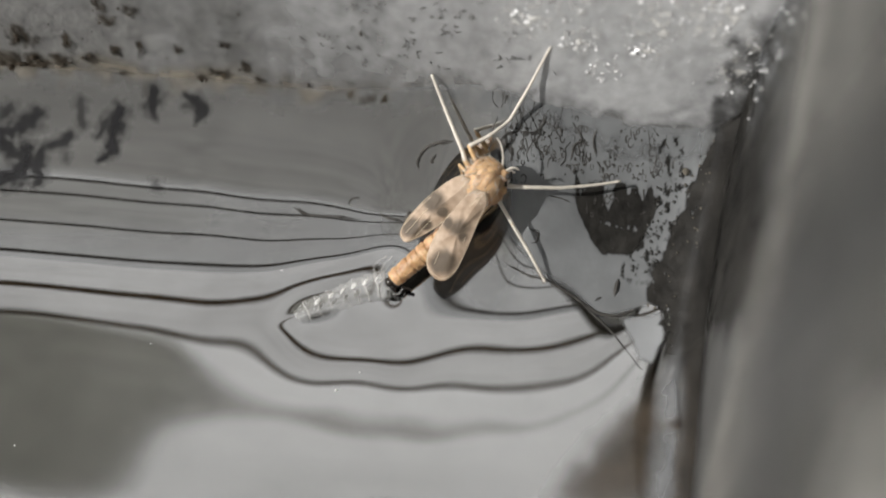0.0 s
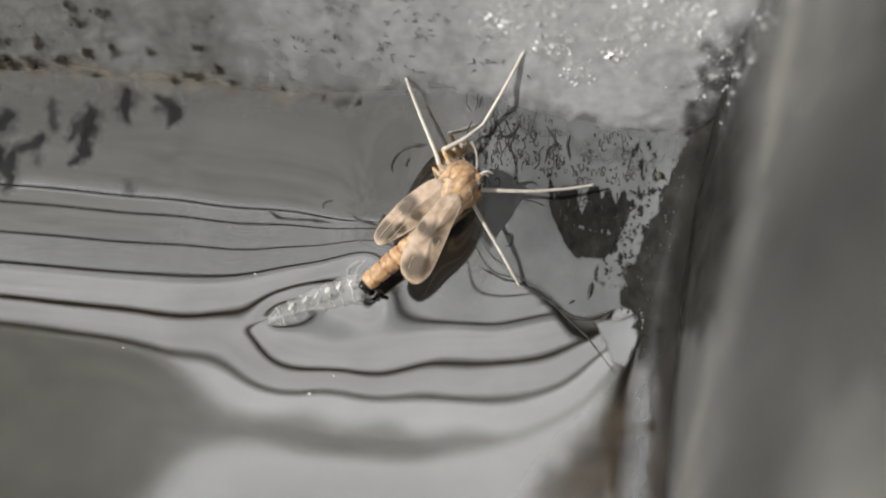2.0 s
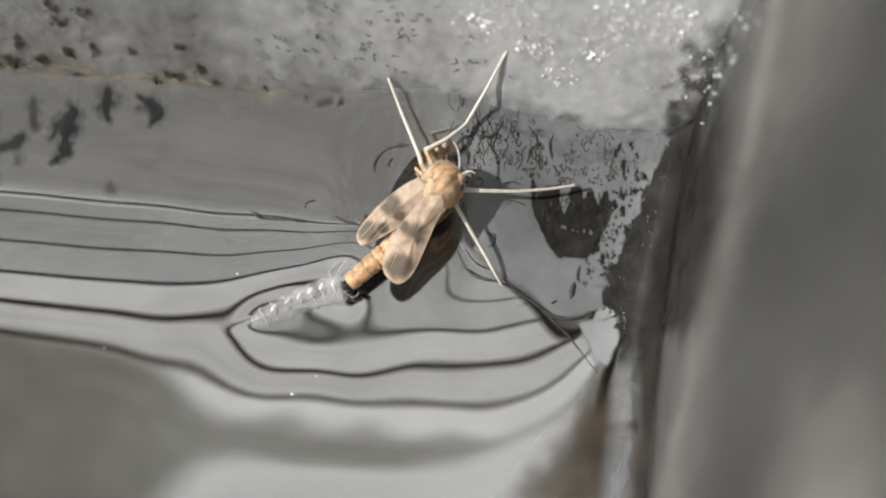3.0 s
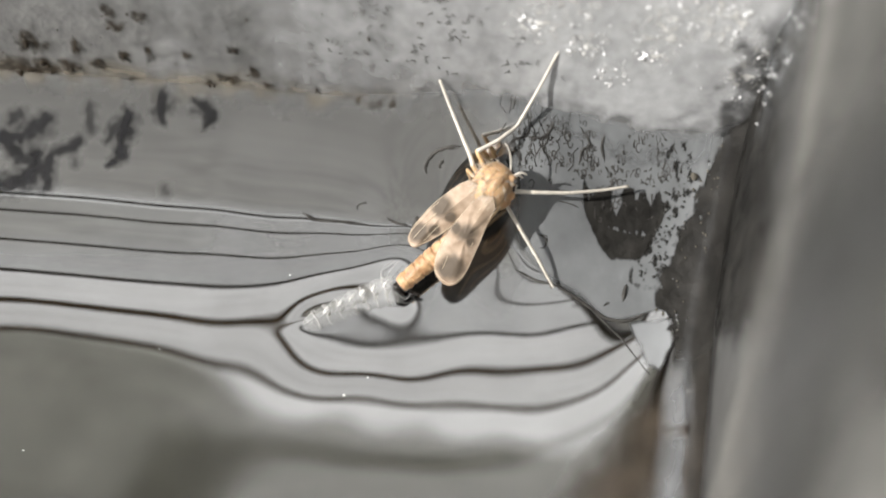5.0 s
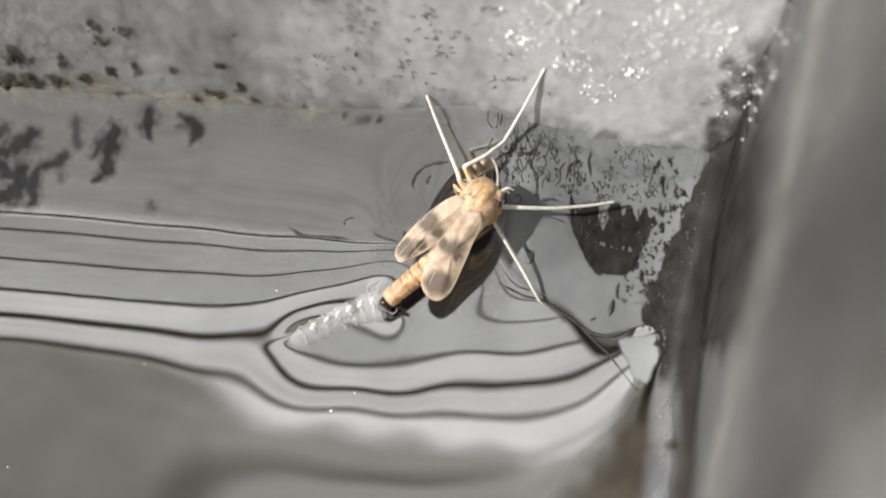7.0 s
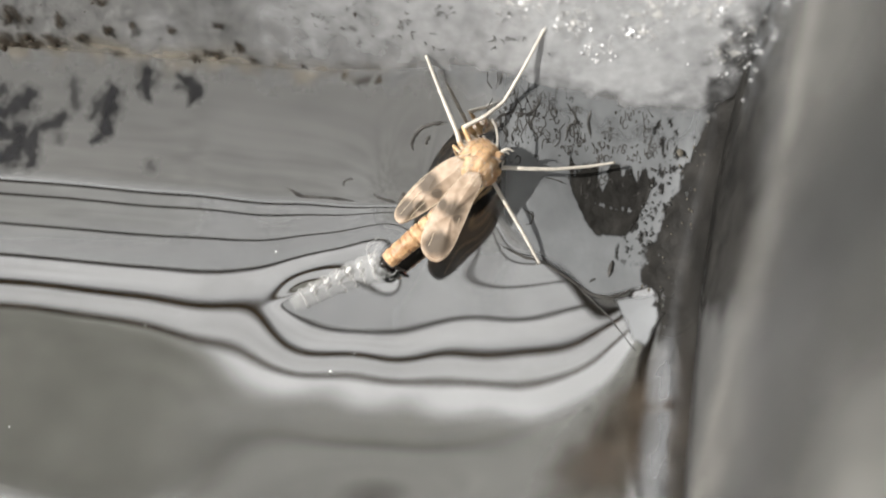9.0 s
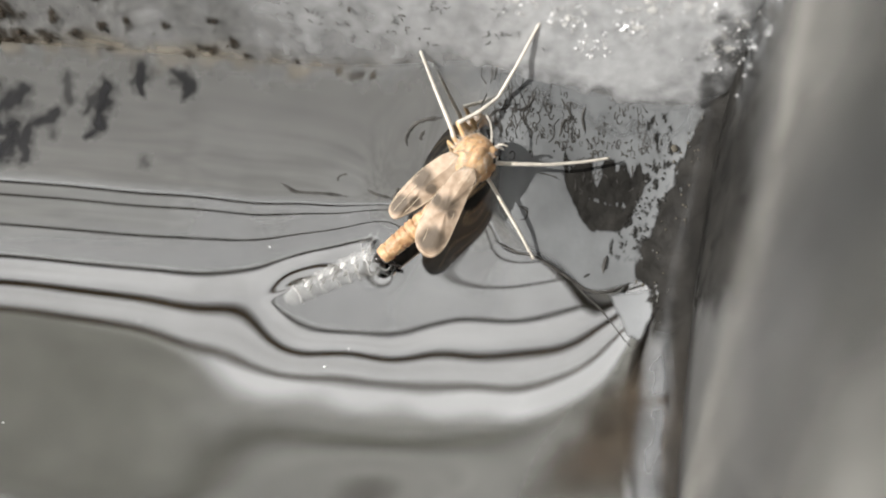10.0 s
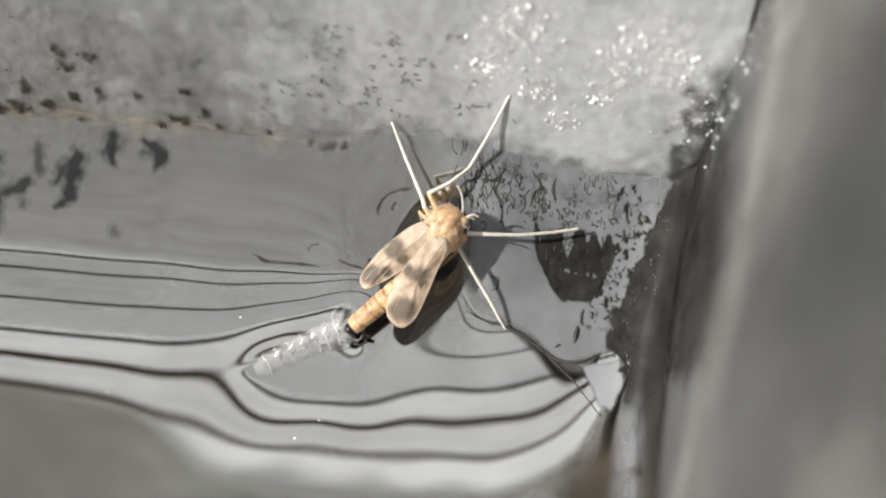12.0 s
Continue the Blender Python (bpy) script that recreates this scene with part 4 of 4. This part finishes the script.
def build_dark_lines():
    """Fine dark squiggles on the water between insect and corner, drawn as crust reflections."""
    rnd = random.Random(8)
    made = 0
    bm = bmesh.new()
    while made < 185:
        x, y = rnd.gauss(3.5, 1.4), rnd.gauss(0.7, 0.5)
        if not (1.6 < x < 6.0 and -0.4 < y < 1.55) or fbm(V(x * 0.9, y * 0.9, 2.0)) < -0.12:
            continue
        made += 1
        a = rnd.gauss(1.57, 0.7) if rnd.random() < 0.5 else rnd.uniform(0, 6.28)
        bend = rnd.uniform(-3.4, 3.4)
        size = rnd.uniform(0.02, 0.08)
        thick = rnd.uniform(0.008, 0.024)
        pts = []
        px, py = x, y
        for k in range(6):
            pts.append(on_water(px, py, 0.012))
            px += math.cos(a) * size * 0.6
            py += math.sin(a) * size * 0.8
            a += bend * 0.45 + rnd.gauss(0, 0.45)
        tube(bm, pts, lambda t: thick * (1 - 0.6 * t), 5, jitter=0.5)
        if made % 4 == 1:
            # the dark outline of a small bubble
            r, turn = rnd.uniform(0.03, 0.075), rnd.uniform(0, 6.28)
            arc = [turn + 5.2 * k / 11 for k in range(12)]
            tube(bm, [on_water(x + 0.12 + r * math.cos(u), y + r * math.sin(u), 0.012) for u in arc], lambda t: 0.010 + 0.006 * math.sin(3 * t), 5, jitter=0.3)
        if made % 4 == 0:
            s = rnd.uniform(0.015, 0.04)
            lump(bm, on_water(x + rnd.gauss(0, 0.1), y + rnd.gauss(0, 0.1), 0.0), (s, s * 1.3, 0.02), None, 0.8, 1, 2.0, made)
    # a forked twig of algae that climbs from the insect's head to the wall
    for k in range(20):
        x0, y0 = rnd.gauss(1.95, 0.42), rnd.uniform(0.35, 1.35)
        lean = rnd.uniform(-0.7, 0.7)
        pts = [on_water(x0 + lean * t * 0.4 + 0.05 * math.sin(9 * t + k), y0 + 0.45 * t, 0.012) for t in (0, 0.25, 0.5, 0.75, 1)]
        tube(bm, pts, lambda t: 0.022 * (1 - 0.6 * t), 5, jitter=0.5)
    tagged(part("dark_squiggles", bm, M_LINE), "fine dark squiggles on the water, drawn as reflections of the crust", "algae", kind="stuff")
    for pts, thick in CURLS:
        bm = bmesh.new()
        line = [on_water(p.x, p.y, 0.015) for p in spline(pts, 8)]
        tube(bm, line, lambda t: 0.62 * thick * max(0.15, min(1.0, 6 * t, 4 * (1 - t))), 6, jitter=0.3)
        # a thinner strand twines along the longer ones
        if len(pts) > 3:
            twine = [on_water(p.x + 0.05 * fbm(p * 2.3), p.y + 0.05 * fbm(p * 1.9 + V(4, 0, 0)), 0.012) for p in line]
            tube(bm, twine, lambda t: 0.34 * thick * max(0.2, min(1.0, 4 * t, 4 * (1 - t))), 5, jitter=0.4)
        tagged(part("dark_curl", bm, M_LINE), "dark curled line on the water", "algae", group="curled threads")


CURLS = [
    # first two draw the mirrored edge of the side wall as dark lines
    ([(1.43, -1.38, 2.23), (1.65, -1.52, 2.17), (2.10, -1.72, 2.07), (2.54, -1.81, 2.01), (2.99, -2.03, 1.85), (3.43, -2.28, 1.70), (3.72, -2.55, 1.56), (4.01, -2.82, 1.44), (4.36, -3.18, 1.31), (4.95, -4.08, 1.20)], 0.048),
    ([(3.51, -2.28, 1.69), (3.80, -2.52, 1.57), (4.24, -2.61, 1.50), (4.62, -2.54, 1.50), (5.00, -2.35, 1.55)], 0.065),
    ([(0.09, 0.91, 4.38), (-0.28, 0.94, 4.29), (-0.66, 0.90, 4.04), (-0.85, 0.75, 3.72), (-0.81, 0.63, 3.59)], 0.075),
    ([(-0.36, 0.78, 4.02), (-0.48, 0.69, 3.83), (-0.42, 0.65, 3.79)], 0.06),
    ([(-2.42, 0.32, 2.82), (-2.57, 0.33, 2.81), (-2.70, 0.28, 2.75), (-2.71, 0.20, 2.67)], 0.035),
    ([(-4.25, 0.23, 2.57), (-4.04, 0.14, 2.51), (-3.78, 0.04, 2.44), (-3.19, -0.01, 2.45), (-2.81, -0.04, 2.44), (-2.43, -0.10, 2.41)], 0.055),
    ([(-1.92, 0.02, 2.55), (-1.66, -0.09, 2.49), (-1.43, -0.16, 2.49), (-1.23, -0.24, 2.49)], 0.055),
    ([(-1.08, -0.04, 2.72), (-1.12, -0.14, 2.61), (-1.24, -0.26, 2.46)], 0.10),
    ([(2.08, -0.81, 3.03), (2.31, -0.91, 2.96), (2.29, -1.05, 2.81), (2.14, -1.07, 2.76)], 0.035),
    ([(4.47, -1.69, 1.90), (4.40, -1.89, 1.80), (4.34, -2.13, 1.69)], 0.085),
    ([(4.00, -2.16, 1.71), (3.91, -2.20, 1.70), (3.82, -2.26, 1.68)], 0.04),
    ([(2.59, -0.23, 3.71), (2.97, -0.23, 3.59), (3.20, -0.26, 3.47)], 0.03),
    ([(1.27, 0.78, 4.56), (1.48, 0.88, 4.77), (1.77, 0.91, 4.89), (1.91, 1.13, 5.15)], 0.045),
    ([(1.77, 0.91, 4.89), (2.13, 0.86, 4.87), (2.42, 1.03, 5.04), (2.53, 1.27, 5.32)], 0.04),
    ([(3.18, 0.52, 4.30), (3.25, 0.77, 4.57), (3.44, 0.88, 4.67), (3.34, 1.03, 4.89)], 0.045),
    ([(3.85, 0.64, 4.28), (3.76, 0.90, 4.65), (3.84, 1.09, 4.91)], 0.05),
]


def veil(name, density, a_range, b_range, step, place, mat, label):
    """A thin soft-edged film: density(a, b) from 0 to 1 at each spot, place(a, b) gives the spot."""
    bm = bmesh.new()
    xs, ys = steps([(*a_range, step)]), steps([(*b_range, step)])
    value = {(i, j): max(0.0, min(1.0, density(x, y))) for i, x in enumerate(xs) for j, y in enumerate(ys)}
    got, weave = {}, []
    for i in range(len(xs) - 1):
        for j in range(len(ys) - 1):
            cell = ((i, j), (i + 1, j), (i + 1, j + 1), (i, j + 1))
            if max(value[c] for c in cell) < 0.01:
                continue
            for c in cell:
                if c not in got:
                    got[c] = bm.verts.new(place(xs[c[0]], ys[c[1]]))
                    weave.append(value[c])
            bm.faces.new([got[c] for c in cell])
    bmesh.ops.recalc_face_normals(bm, faces=bm.faces)
    ob = tagged(part(name, bm, mat), label, "algae" if mat is M_SLIME else "film", kind="stuff")
    ob.data.attributes.new("weave", "FLOAT", "POINT").data.foreach_set("value", weave)
    return ob


def between(v, stops):
    """Straight-line reading of a table of (at, value)."""
    if v <= stops[0][0]:
        return stops[0][1]
    for (a, p), (b, q) in zip(stops, stops[1:]):
        if v <= b:
            return p + (q - p) * (v - a) / (b - a)
    return stops[-1][1]


def ramp(v, soft):
    t = max(0.0, min(1.0, v / soft))
    return t * t * (3 - 2 * t)


def shore(x, y):
    """Distance from the side wall and distance from the corner along it."""
    return (x - CORNER.x) * SIDE_IN.x + (y - CORNER.y) * SIDE_IN.y, CORNER.y - y


def build_slime():
    a, lo = V(*(4.42, -0.40, 2.99)), V(*(4.30, -1.19, 2.38))

    def float_on(up):
        return lambda x, y: on_water(x, y, up + 0.015 * noise.noise(V(x * 5, y * 5, 0)))

    def milk(x, y):
        # a matt pale film covers the water between the insect and the corner
        g = (x - CREASE_AT.x) * CREASE_N.x + (y - CREASE_AT.y) * CREASE_N.y
        e, v = shore(x, y)
        d = (x - CORNER.x) * BACK_IN.x + (y - CORNER.y) * BACK_IN.y
        return 0.86 * ramp(g + 0.36 + 0.30 * ramp(3.4 - x, 1.2), 0.2) * ramp(y + 2.62 - 0.28 * max(0.0, x - 4.3), 0.12) * ramp(x - 1.0, 0.9) * ramp(e - 0.7, 0.5) * ramp(d - 1.2, 0.3) * (0.95 + 0.12 * fbm(V(x * 1.5, y * 1.5, 5.0)))

    veil("milky_film", milk, (1.0, 7.6), (-4.2, 1.6), 0.06, lambda x, y: on_water(x, y, 0.008), M_MILK, "matt pale film on the water in the basin corner")

    def cell(x, y):
        # a bright cell between the dark lines and the black band, painted for mirrored sky
        sides = [((4.47, -2.62), (5.58, -2.50)), ((5.60, -2.46), (5.64, -3.20)), ((5.64, -3.17), (5.20, -4.05)), ((5.20, -4.02), (4.86, -3.76)), ((4.88, -3.80), (4.44, -2.60))]
        inner = min(((by - ay) * (x - ax) - (bx - ax) * (y - ay)) / math.hypot(bx - ax, by - ay) for (ax, ay), (bx, by) in sides)
        return 0.92 * ramp(inner + 0.04 * fbm(V(x * 3, y * 3, 2.0)), 0.12)

    veil("sky_sheen_cell", cell, (4.3, 5.8), (-4.2, -2.3), 0.04, lambda x, y: on_water(x, y, 0.01), M_PALE, "bright cell painted for the sky mirrored in the water")

    def patch(x, y):
        # a rounded tongue, ragged along its upper edge, with a bay and a row of small gaps
        w = 1.0 - ((x - a.x) / 1.15) ** 2
        top = a.y + 0.55 + 0.4 * fbm(V(x * 3.0, y * 1.5, 5.0))
        floor_y = lo.y + 1.5 * max(0.0, abs(x - lo.x - 0.1) - 0.4) ** 1.3
        bay = max(abs(x - a.x + 0.22) - 0.10, a.y + 0.15 + 2.0 * abs(x - a.x + 0.22) - y)
        gaps = abs(y - lo.y - 0.62 + 0.1 * (x - a.x)) * 3 - 0.02 + 0.4 * fbm(V(x * 7, y * 4, 3.0)) + max(0.0, abs(x - a.x - 0.05) - 0.35)
        return ramp(min(w, bay, top - y, y - floor_y, gaps) + 0.06 * fbm(V(x * 6, y * 6, 1.0)), 0.09)

    veil("dark_patch", patch, (a.x - 1.4, a.x + 1.5), (lo.y - 0.3, a.y + 1.6), 0.025, float_on(0.02), M_SLIME, "black ragged patch on the water")

    def band(x, y):
        e, v = shore(x, y)
        edge = between(v, [(1.6, 0.8), (2.2, 1.0), (2.8, 1.15), (3.3, 1.42), (3.9, 1.75), (4.7, 2.03), (5.0, 1.96), (5.24, 1.42), (5.95, 1.26), (6.74, 1.33), (7.2, 1.4)])
        rag = (0.22 + 0.25 * ramp(3.4 - v, 1.5)) * fbm(V(x * 2.6, y * 2.6, 7.0)) * min(1.0, max(0.25, 6.5 - v))
        holes = max(0.0, fbm(V(x * 5.5, y * 4.0, 2.0)) - 0.45) * (1.5 if e > 0.9 else 0.4)
        return ramp(edge + rag - e - holes, 0.16) * ramp(7.3 - 0.25 * e + 0.3 * fbm(V(x, y, 0)) - v, 0.6) * ramp(v - 1.6 - 0.3 * fbm(V(x * 2, y * 2, 9)), 0.4)

    veil("dark_algae_band", band, (3.6, 8.2), (-6.5, 1.5), 0.03, float_on(0.02), M_SLIME, "black band of algae along the side wall")

    def rings(x, y):
        # loose dark flakes in the pale strip beside the band
        e, v = shore(x, y)
        mid = between(v, [(1.7, 1.9), (2.6, 1.6), (3.3, 1.75), (4.0, 2.15), (4.6, 2.5)])
        near = 1 - abs(e - mid) / 0.42
        return 0.85 * ramp(near, 0.4) * ramp(fbm(V(x * 6.0, y * 4.5, 12.0)) - 0.22, 0.15) * ramp(4.7 - v, 0.4)

    veil("dark_flakes", rings, (4.0, 7.0), (-2.2, 1.3), 0.03, float_on(0.025), M_SLIME, "loose dark flakes of algae on the water")

    def film(x, y):
        # brown tone painted for a reflection that spreads from the wall
        e, v = shore(x, y)
        outer = between(v, [(6.8, 1.6), (7.7, 2.3), (8.5, 3.0), (9.6, 3.7), (11.0, 4.2)])
        return 0.68 * ramp(outer - e + 0.35 * fbm(V(x * 0.7, y * 0.7, 3.0)), 1.5) * ramp(e - 0.7 - 0.1 * fbm(V(x, y, 5)), 0.7) * ramp(v - 6.6, 0.9) * ramp(11.5 - v, 1.6)

    veil("brown_sheen_film", film, (-0.8, 7.5), (-9.5, -3.4), 0.06, float_on(0.012), M_BROWN, "brown reflection painted on the water along the side wall")

    def streak(x, y):
        # sky reflection painted pale where water climbs the wall; a dark gap crosses it
        e, v = shore(x, y)
        mid = between(v, [(2.0, 0.62), (3.6, 0.72), (4.8, 0.86), (6.3, 0.9), (7.4, 0.95), (9.0, 0.85), (11.0, 0.8)])
        half = between(v, [(2.0, 0.12), (6.3, 0.2), (7.2, 0.52), (8.8, 0.65), (11.0, 0.8)])
        full = between(v, [(2.0, 0.03), (6.2, 0.1), (7.6, 0.66), (10.0, 0.62), (11.5, 0.5)])
        core = 1 - 0.5 * math.exp(-((e - mid + 0.18) / 0.07) ** 2)
        gap = 1 - 0.75 * math.exp(-((v - 8.85 + 0.25 * e) / 0.16) ** 2)
        return full * core * gap * ramp(1 - abs(e - mid) / half, 0.8) * (1 + 0.3 * fbm(V(e * 4, v * 0.8, 6.0)))

    veil("pale_smear", streak, (3.5, 8.2), (-9.5, 1.0), 0.05, float_on(0.03), M_SCALE_SHEEN, "pale smear painted for mirrored sky at the side wall")

    def fringe(x, y):
        e, v = shore(x, y)
        return 0.55 * ramp(0.85 - e + 0.1 * fbm(V(x * 2, y * 1.2, 3.0)), 0.4) * ramp(v - 6.4, 0.8) * ramp(14.0 - v, 2.0)

    veil("brown_fringe", fringe, (3.0, 8.3), (-11.5, -3.2), 0.07, float_on(0.045), M_BROWN, "brown fringe of film at the foot of the side wall")

    def on_face(up):
        return lambda v, z: on_side(v, z, up + 0.015 * noise.noise(V(v * 4, z * 4, 0)))

    def algae(v, z):
        top = between(v, [(0.0, 10.2), (0.5, 9.6), (1.5, 9.7), (8.0, 9.9)])
        foot = 6.9 + 0.6 * (z - 4.8) + 0.4 * fbm(V(z, v, 1.0))
        return 0.95 * ramp(top + 0.7 * fbm(V(v * 0.7, z * 0.7, 4.0)) - z, 3.4) * ramp(foot - v, 1.5) * (1 - 0.25 * ramp(fbm(V(v * 2.2, z * 0.9, 7.0)), 0.5))

    veil("wall_algae", algae, (0.0, 10.5), (2.0, 11.0), 0.1, on_face(0.03), M_SLIME, "black algae film on the side wall above the water")

    def at_foot(v, s):
        # over the rounded foot, from the water on to the wall
        out, up = 0.25 * math.log1p(math.exp(-s / 0.25)), 0.25 * math.log1p(math.exp(s / 0.25))
        p = INNER + SIDE_DIR * v + SIDE_IN * (0.1 + out)
        return on_side(v, water_z(p.x, p.y) + up + 0.02, 0.06 + out)

    def foot_film(v, s):
        full = between(v, [(0.2, 0.0), (0.8, 0.7), (5.5, 0.75), (7.5, 0.42), (12.0, 0.32), (14.0, 0.2)])
        return full * ramp(s + 0.5 + 0.15 * fbm(V(v * 1.5, s, 3.0)), 0.6) * ramp(1.7 + 0.4 * fbm(V(v, s, 8.0)) - s, 1.7)

    veil("waterline_film", foot_film, (0.2, 15.0), (-0.8, 2.4), 0.08, at_foot, M_SLIME, "dark film of algae where the water meets the side wall")

    def nook(u, z):
        return 0.62 * ramp(1.0 - 0.10 * (z - 5.5) + 0.75 * fbm(V(u * 2.4, z * 2.0, 6.0)) - u, 0.9) * ramp(9.2 + 0.8 * fbm(V(u, z, 2)) - z, 1.8)

    veil("corner_algae", nook, (-0.4, 2.8), (4.6, 10.2), 0.07, lambda u, z: on_wall(u, z, 0.13), M_SLIME, "black algae in the corner of the basin")

    def beige(v, z):
        # beige stripe, a paler upper part by the corner and two pale patches
        mid = between(z, [(4.5, 10.8), (5.7, 9.8), (6.5, 9.1), (8.0, 8.3), (9.4, 6.6), (10.5, 4.2), (12.0, 0.7)])
        return 0.4 * math.exp(-((v - mid) / (1.2 + 0.05 * z)) ** 2) * (1 + 0.4 * fbm(V(v * 0.8, z * 0.5, 3.0))) + 0.75 * ramp(z - 8.2, 4.0) * ramp(10.0 - v, 6.0) + 1.0 * math.exp(-((v - 15.0) / 2.9) ** 2 - ((z - 12.8) / 2.9) ** 2) + 0.35 * math.exp(-((v - 11.2) / 0.9) ** 2 - ((z - 6.0) / 2.5) ** 2)

    veil("beige_wash", beige, (0.0, 22.0), (3.0, 18.0), 0.25, on_face(0.045), M_BEIGE, "faint beige stripe and paler areas on the side wall")
    rnd = random.Random(21)
    bm = bmesh.new()
    for k in range(26):
        v = rnd.uniform(2.0, 5.2)
        e = rnd.uniform(0.7, between(v, [(2.0, 1.4), (3.0, 1.3), (4.7, 1.9)]))
        p = CORNER + SIDE_IN * e
        p = p + SIDE_DIR * ((CORNER.y - v - p.y) / SIDE_DIR.y)
        s = rnd.uniform(0.015, 0.04)
        lump(bm, on_water(p.x, p.y, 0.05), (s, s * 1.4, s * 0.7), None, 0.5, 1, 2.0, k)
    lump(bm, V(*(6.18, 0.32, 3.91)), (0.10, 0.14, 0.06), None, 0.5, 2, 2.0, 3.3)
    tagged(part("tan_grains", bm, M_SCUM), "tan grains caught in the black algae", "dirt", kind="stuff")


def build_flecks():
    rnd = random.Random(3)
    for p, s in FLECKS:
        bm = bmesh.new()
        lump(bm, on_water(p[0], p[1], 0.01), (s, s * 0.8, s * 0.6), None, 0.4, 2, 2.0, s * 90)
        tagged(part("white_fleck", bm, M_FLECK), "tiny white fleck floating on the water", "fleck", group="flecks on the water")


FLECKS = [((-2.94, -4.42, 0.73), 0.04), ((-2.34, -3.95, 0.78), 0.022), ((-4.53, -1.20, 1.72), 0.022), ((-7.90, -3.12, 0.84), 0.015), ((-10.94, -6.01, 0.58), 0.02)]

build_water()
build_basin()
build_outside()
build_reflector_wall()
frame_top = build_frame(RIBS_TOP, [GREY], -1, "added unseen fan of dark wire with a broad grey cloth")
frame_rear = build_frame(RIBS_REAR, [VEIL, MIDDLE], 0, "added unseen fan of three dark wire ribs with worn gauze")
frame_mid = build_frame(RIBS_MID, [UPPER], 0.5, "added unseen fan of one dark wire rib with grey gauze")
frame_front = build_frame(RIBS_FRONT, [WHITE, DIM, OLIVE], 1, "added unseen fan of dark wire ribs with white gauze")
frame_low = build_frame([(33, 3.0)], [LOWER], 2, "added unseen fan of dark wire with a low olive cloth")
build_post()
build_crust()
build_slime()
build_edge_dirt()
build_dark_lines()
build_insect()
skin = build_skin()
build_flecks()


def motions():
    # the frames swing over, and the front one slides along its hinge pin at the same time
    walk(frame_top, [(t, pose(0, 0, 0, top, 0, 0)) for t, top, rear, mid, front in SWING])
    walk(frame_rear, [(t, pose(0, 0, 0, rear, 0, 0)) for t, top, rear, mid, front in SWING])
    walk(frame_mid, [(t, pose(0, 0, 0, mid, 0, 0)) for t, top, rear, mid, front in SWING])
    walk(frame_low, [(t, pose(slide, 0, 0)) for t, slide in SLIDE])
    walk(frame_front, [(t, pose(between(t, FRONT_SLIDE), 0, 0, front, 0, 0)) for t, top, rear, mid, front in SWING])
    # the empty skin swings slowly about its open end
    hold = V(-1.67, -1.83, 1.9) * MM
    walk(skin, [(t, Matrix.Translation(hold) @ pose(0, 0, 0, 0, 0, deg) @ Matrix.Translation(skin.location - hold)) for t, deg in DRIFT])


# seconds, degrees by which the skin has turned
DRIFT = [(0.0, 0.0), (1.5, 0.6), (3.2, 2.6), (6.0, 3.6), (9.5, 5.4), (12.0, 4.8)]
# seconds, metres by which the low frame has slid along its pin
SLIDE = [(0.0, -0.16), (1.5, -0.15), (2.5, -0.09), (3.2, -0.05), (4.8, 0.09), (6.5, 0.11), (9.0, 0.14), (12.0, 0.14)]
FRONT_SLIDE = [(0.0, -0.013), (1.5, 0.0), (2.5, 0.016), (6.5, 0.020), (12.0, 0.021)]
# seconds, degrees of the top, the rear, the middle and the front frame
SWING = [
    (0.0, -3.6, 3.1, 1.7, 1.7),
    (0.5, -2.6, 4.0, 2.5, 2.5),
    (1.0, -4.3, 2.4, 1.1, 1.1),
    (1.5, -5.3, 1.1, 0.1, 0.1),
    (2.0, -5.7, 0.2, -1.1, -0.1),
    (2.5, -7.9, -2.1, -1.3, -1.0),
    (3.0, -8.3, -2.8, -1.7, -1.4),
    (3.2, -8.4, -2.9, -1.8, -1.5),
    (4.8, -9.1, -3.5, -2.6, -1.7),
    (5.0, -9.0, -3.4, -2.5, -1.6),
    (5.5, -7.3, -1.9, -1.2, 0.8),
    (6.0, -10.2, -4.4, -3.3, -2.2),
    (6.5, -14.6, -8.5, -5.1, -3.5),
    (7.0, -10.5, -4.7, -2.2, -0.2),
    (7.2, -10.8, -5.0, -2.5, -0.5),
    (8.8, -13.6, -6.4, -4.1, -1.6),
    (9.0, -13.7, -6.5, -4.2, -1.7),
    (9.5, -17.1, -9.7, -6.8, -4.4),
    (10.0, -15.9, -8.6, -5.8, -3.5),
    (10.5, -15.0, -7.8, -5.3, -2.7),
    (11.0, -13.9, -7.2, -4.5, -2.2),
    (11.5, -16.9, -10.2, -6.0, -4.4),
    (12.0, -14.5, -8.3, -4.6, -3.0),
]
motions()
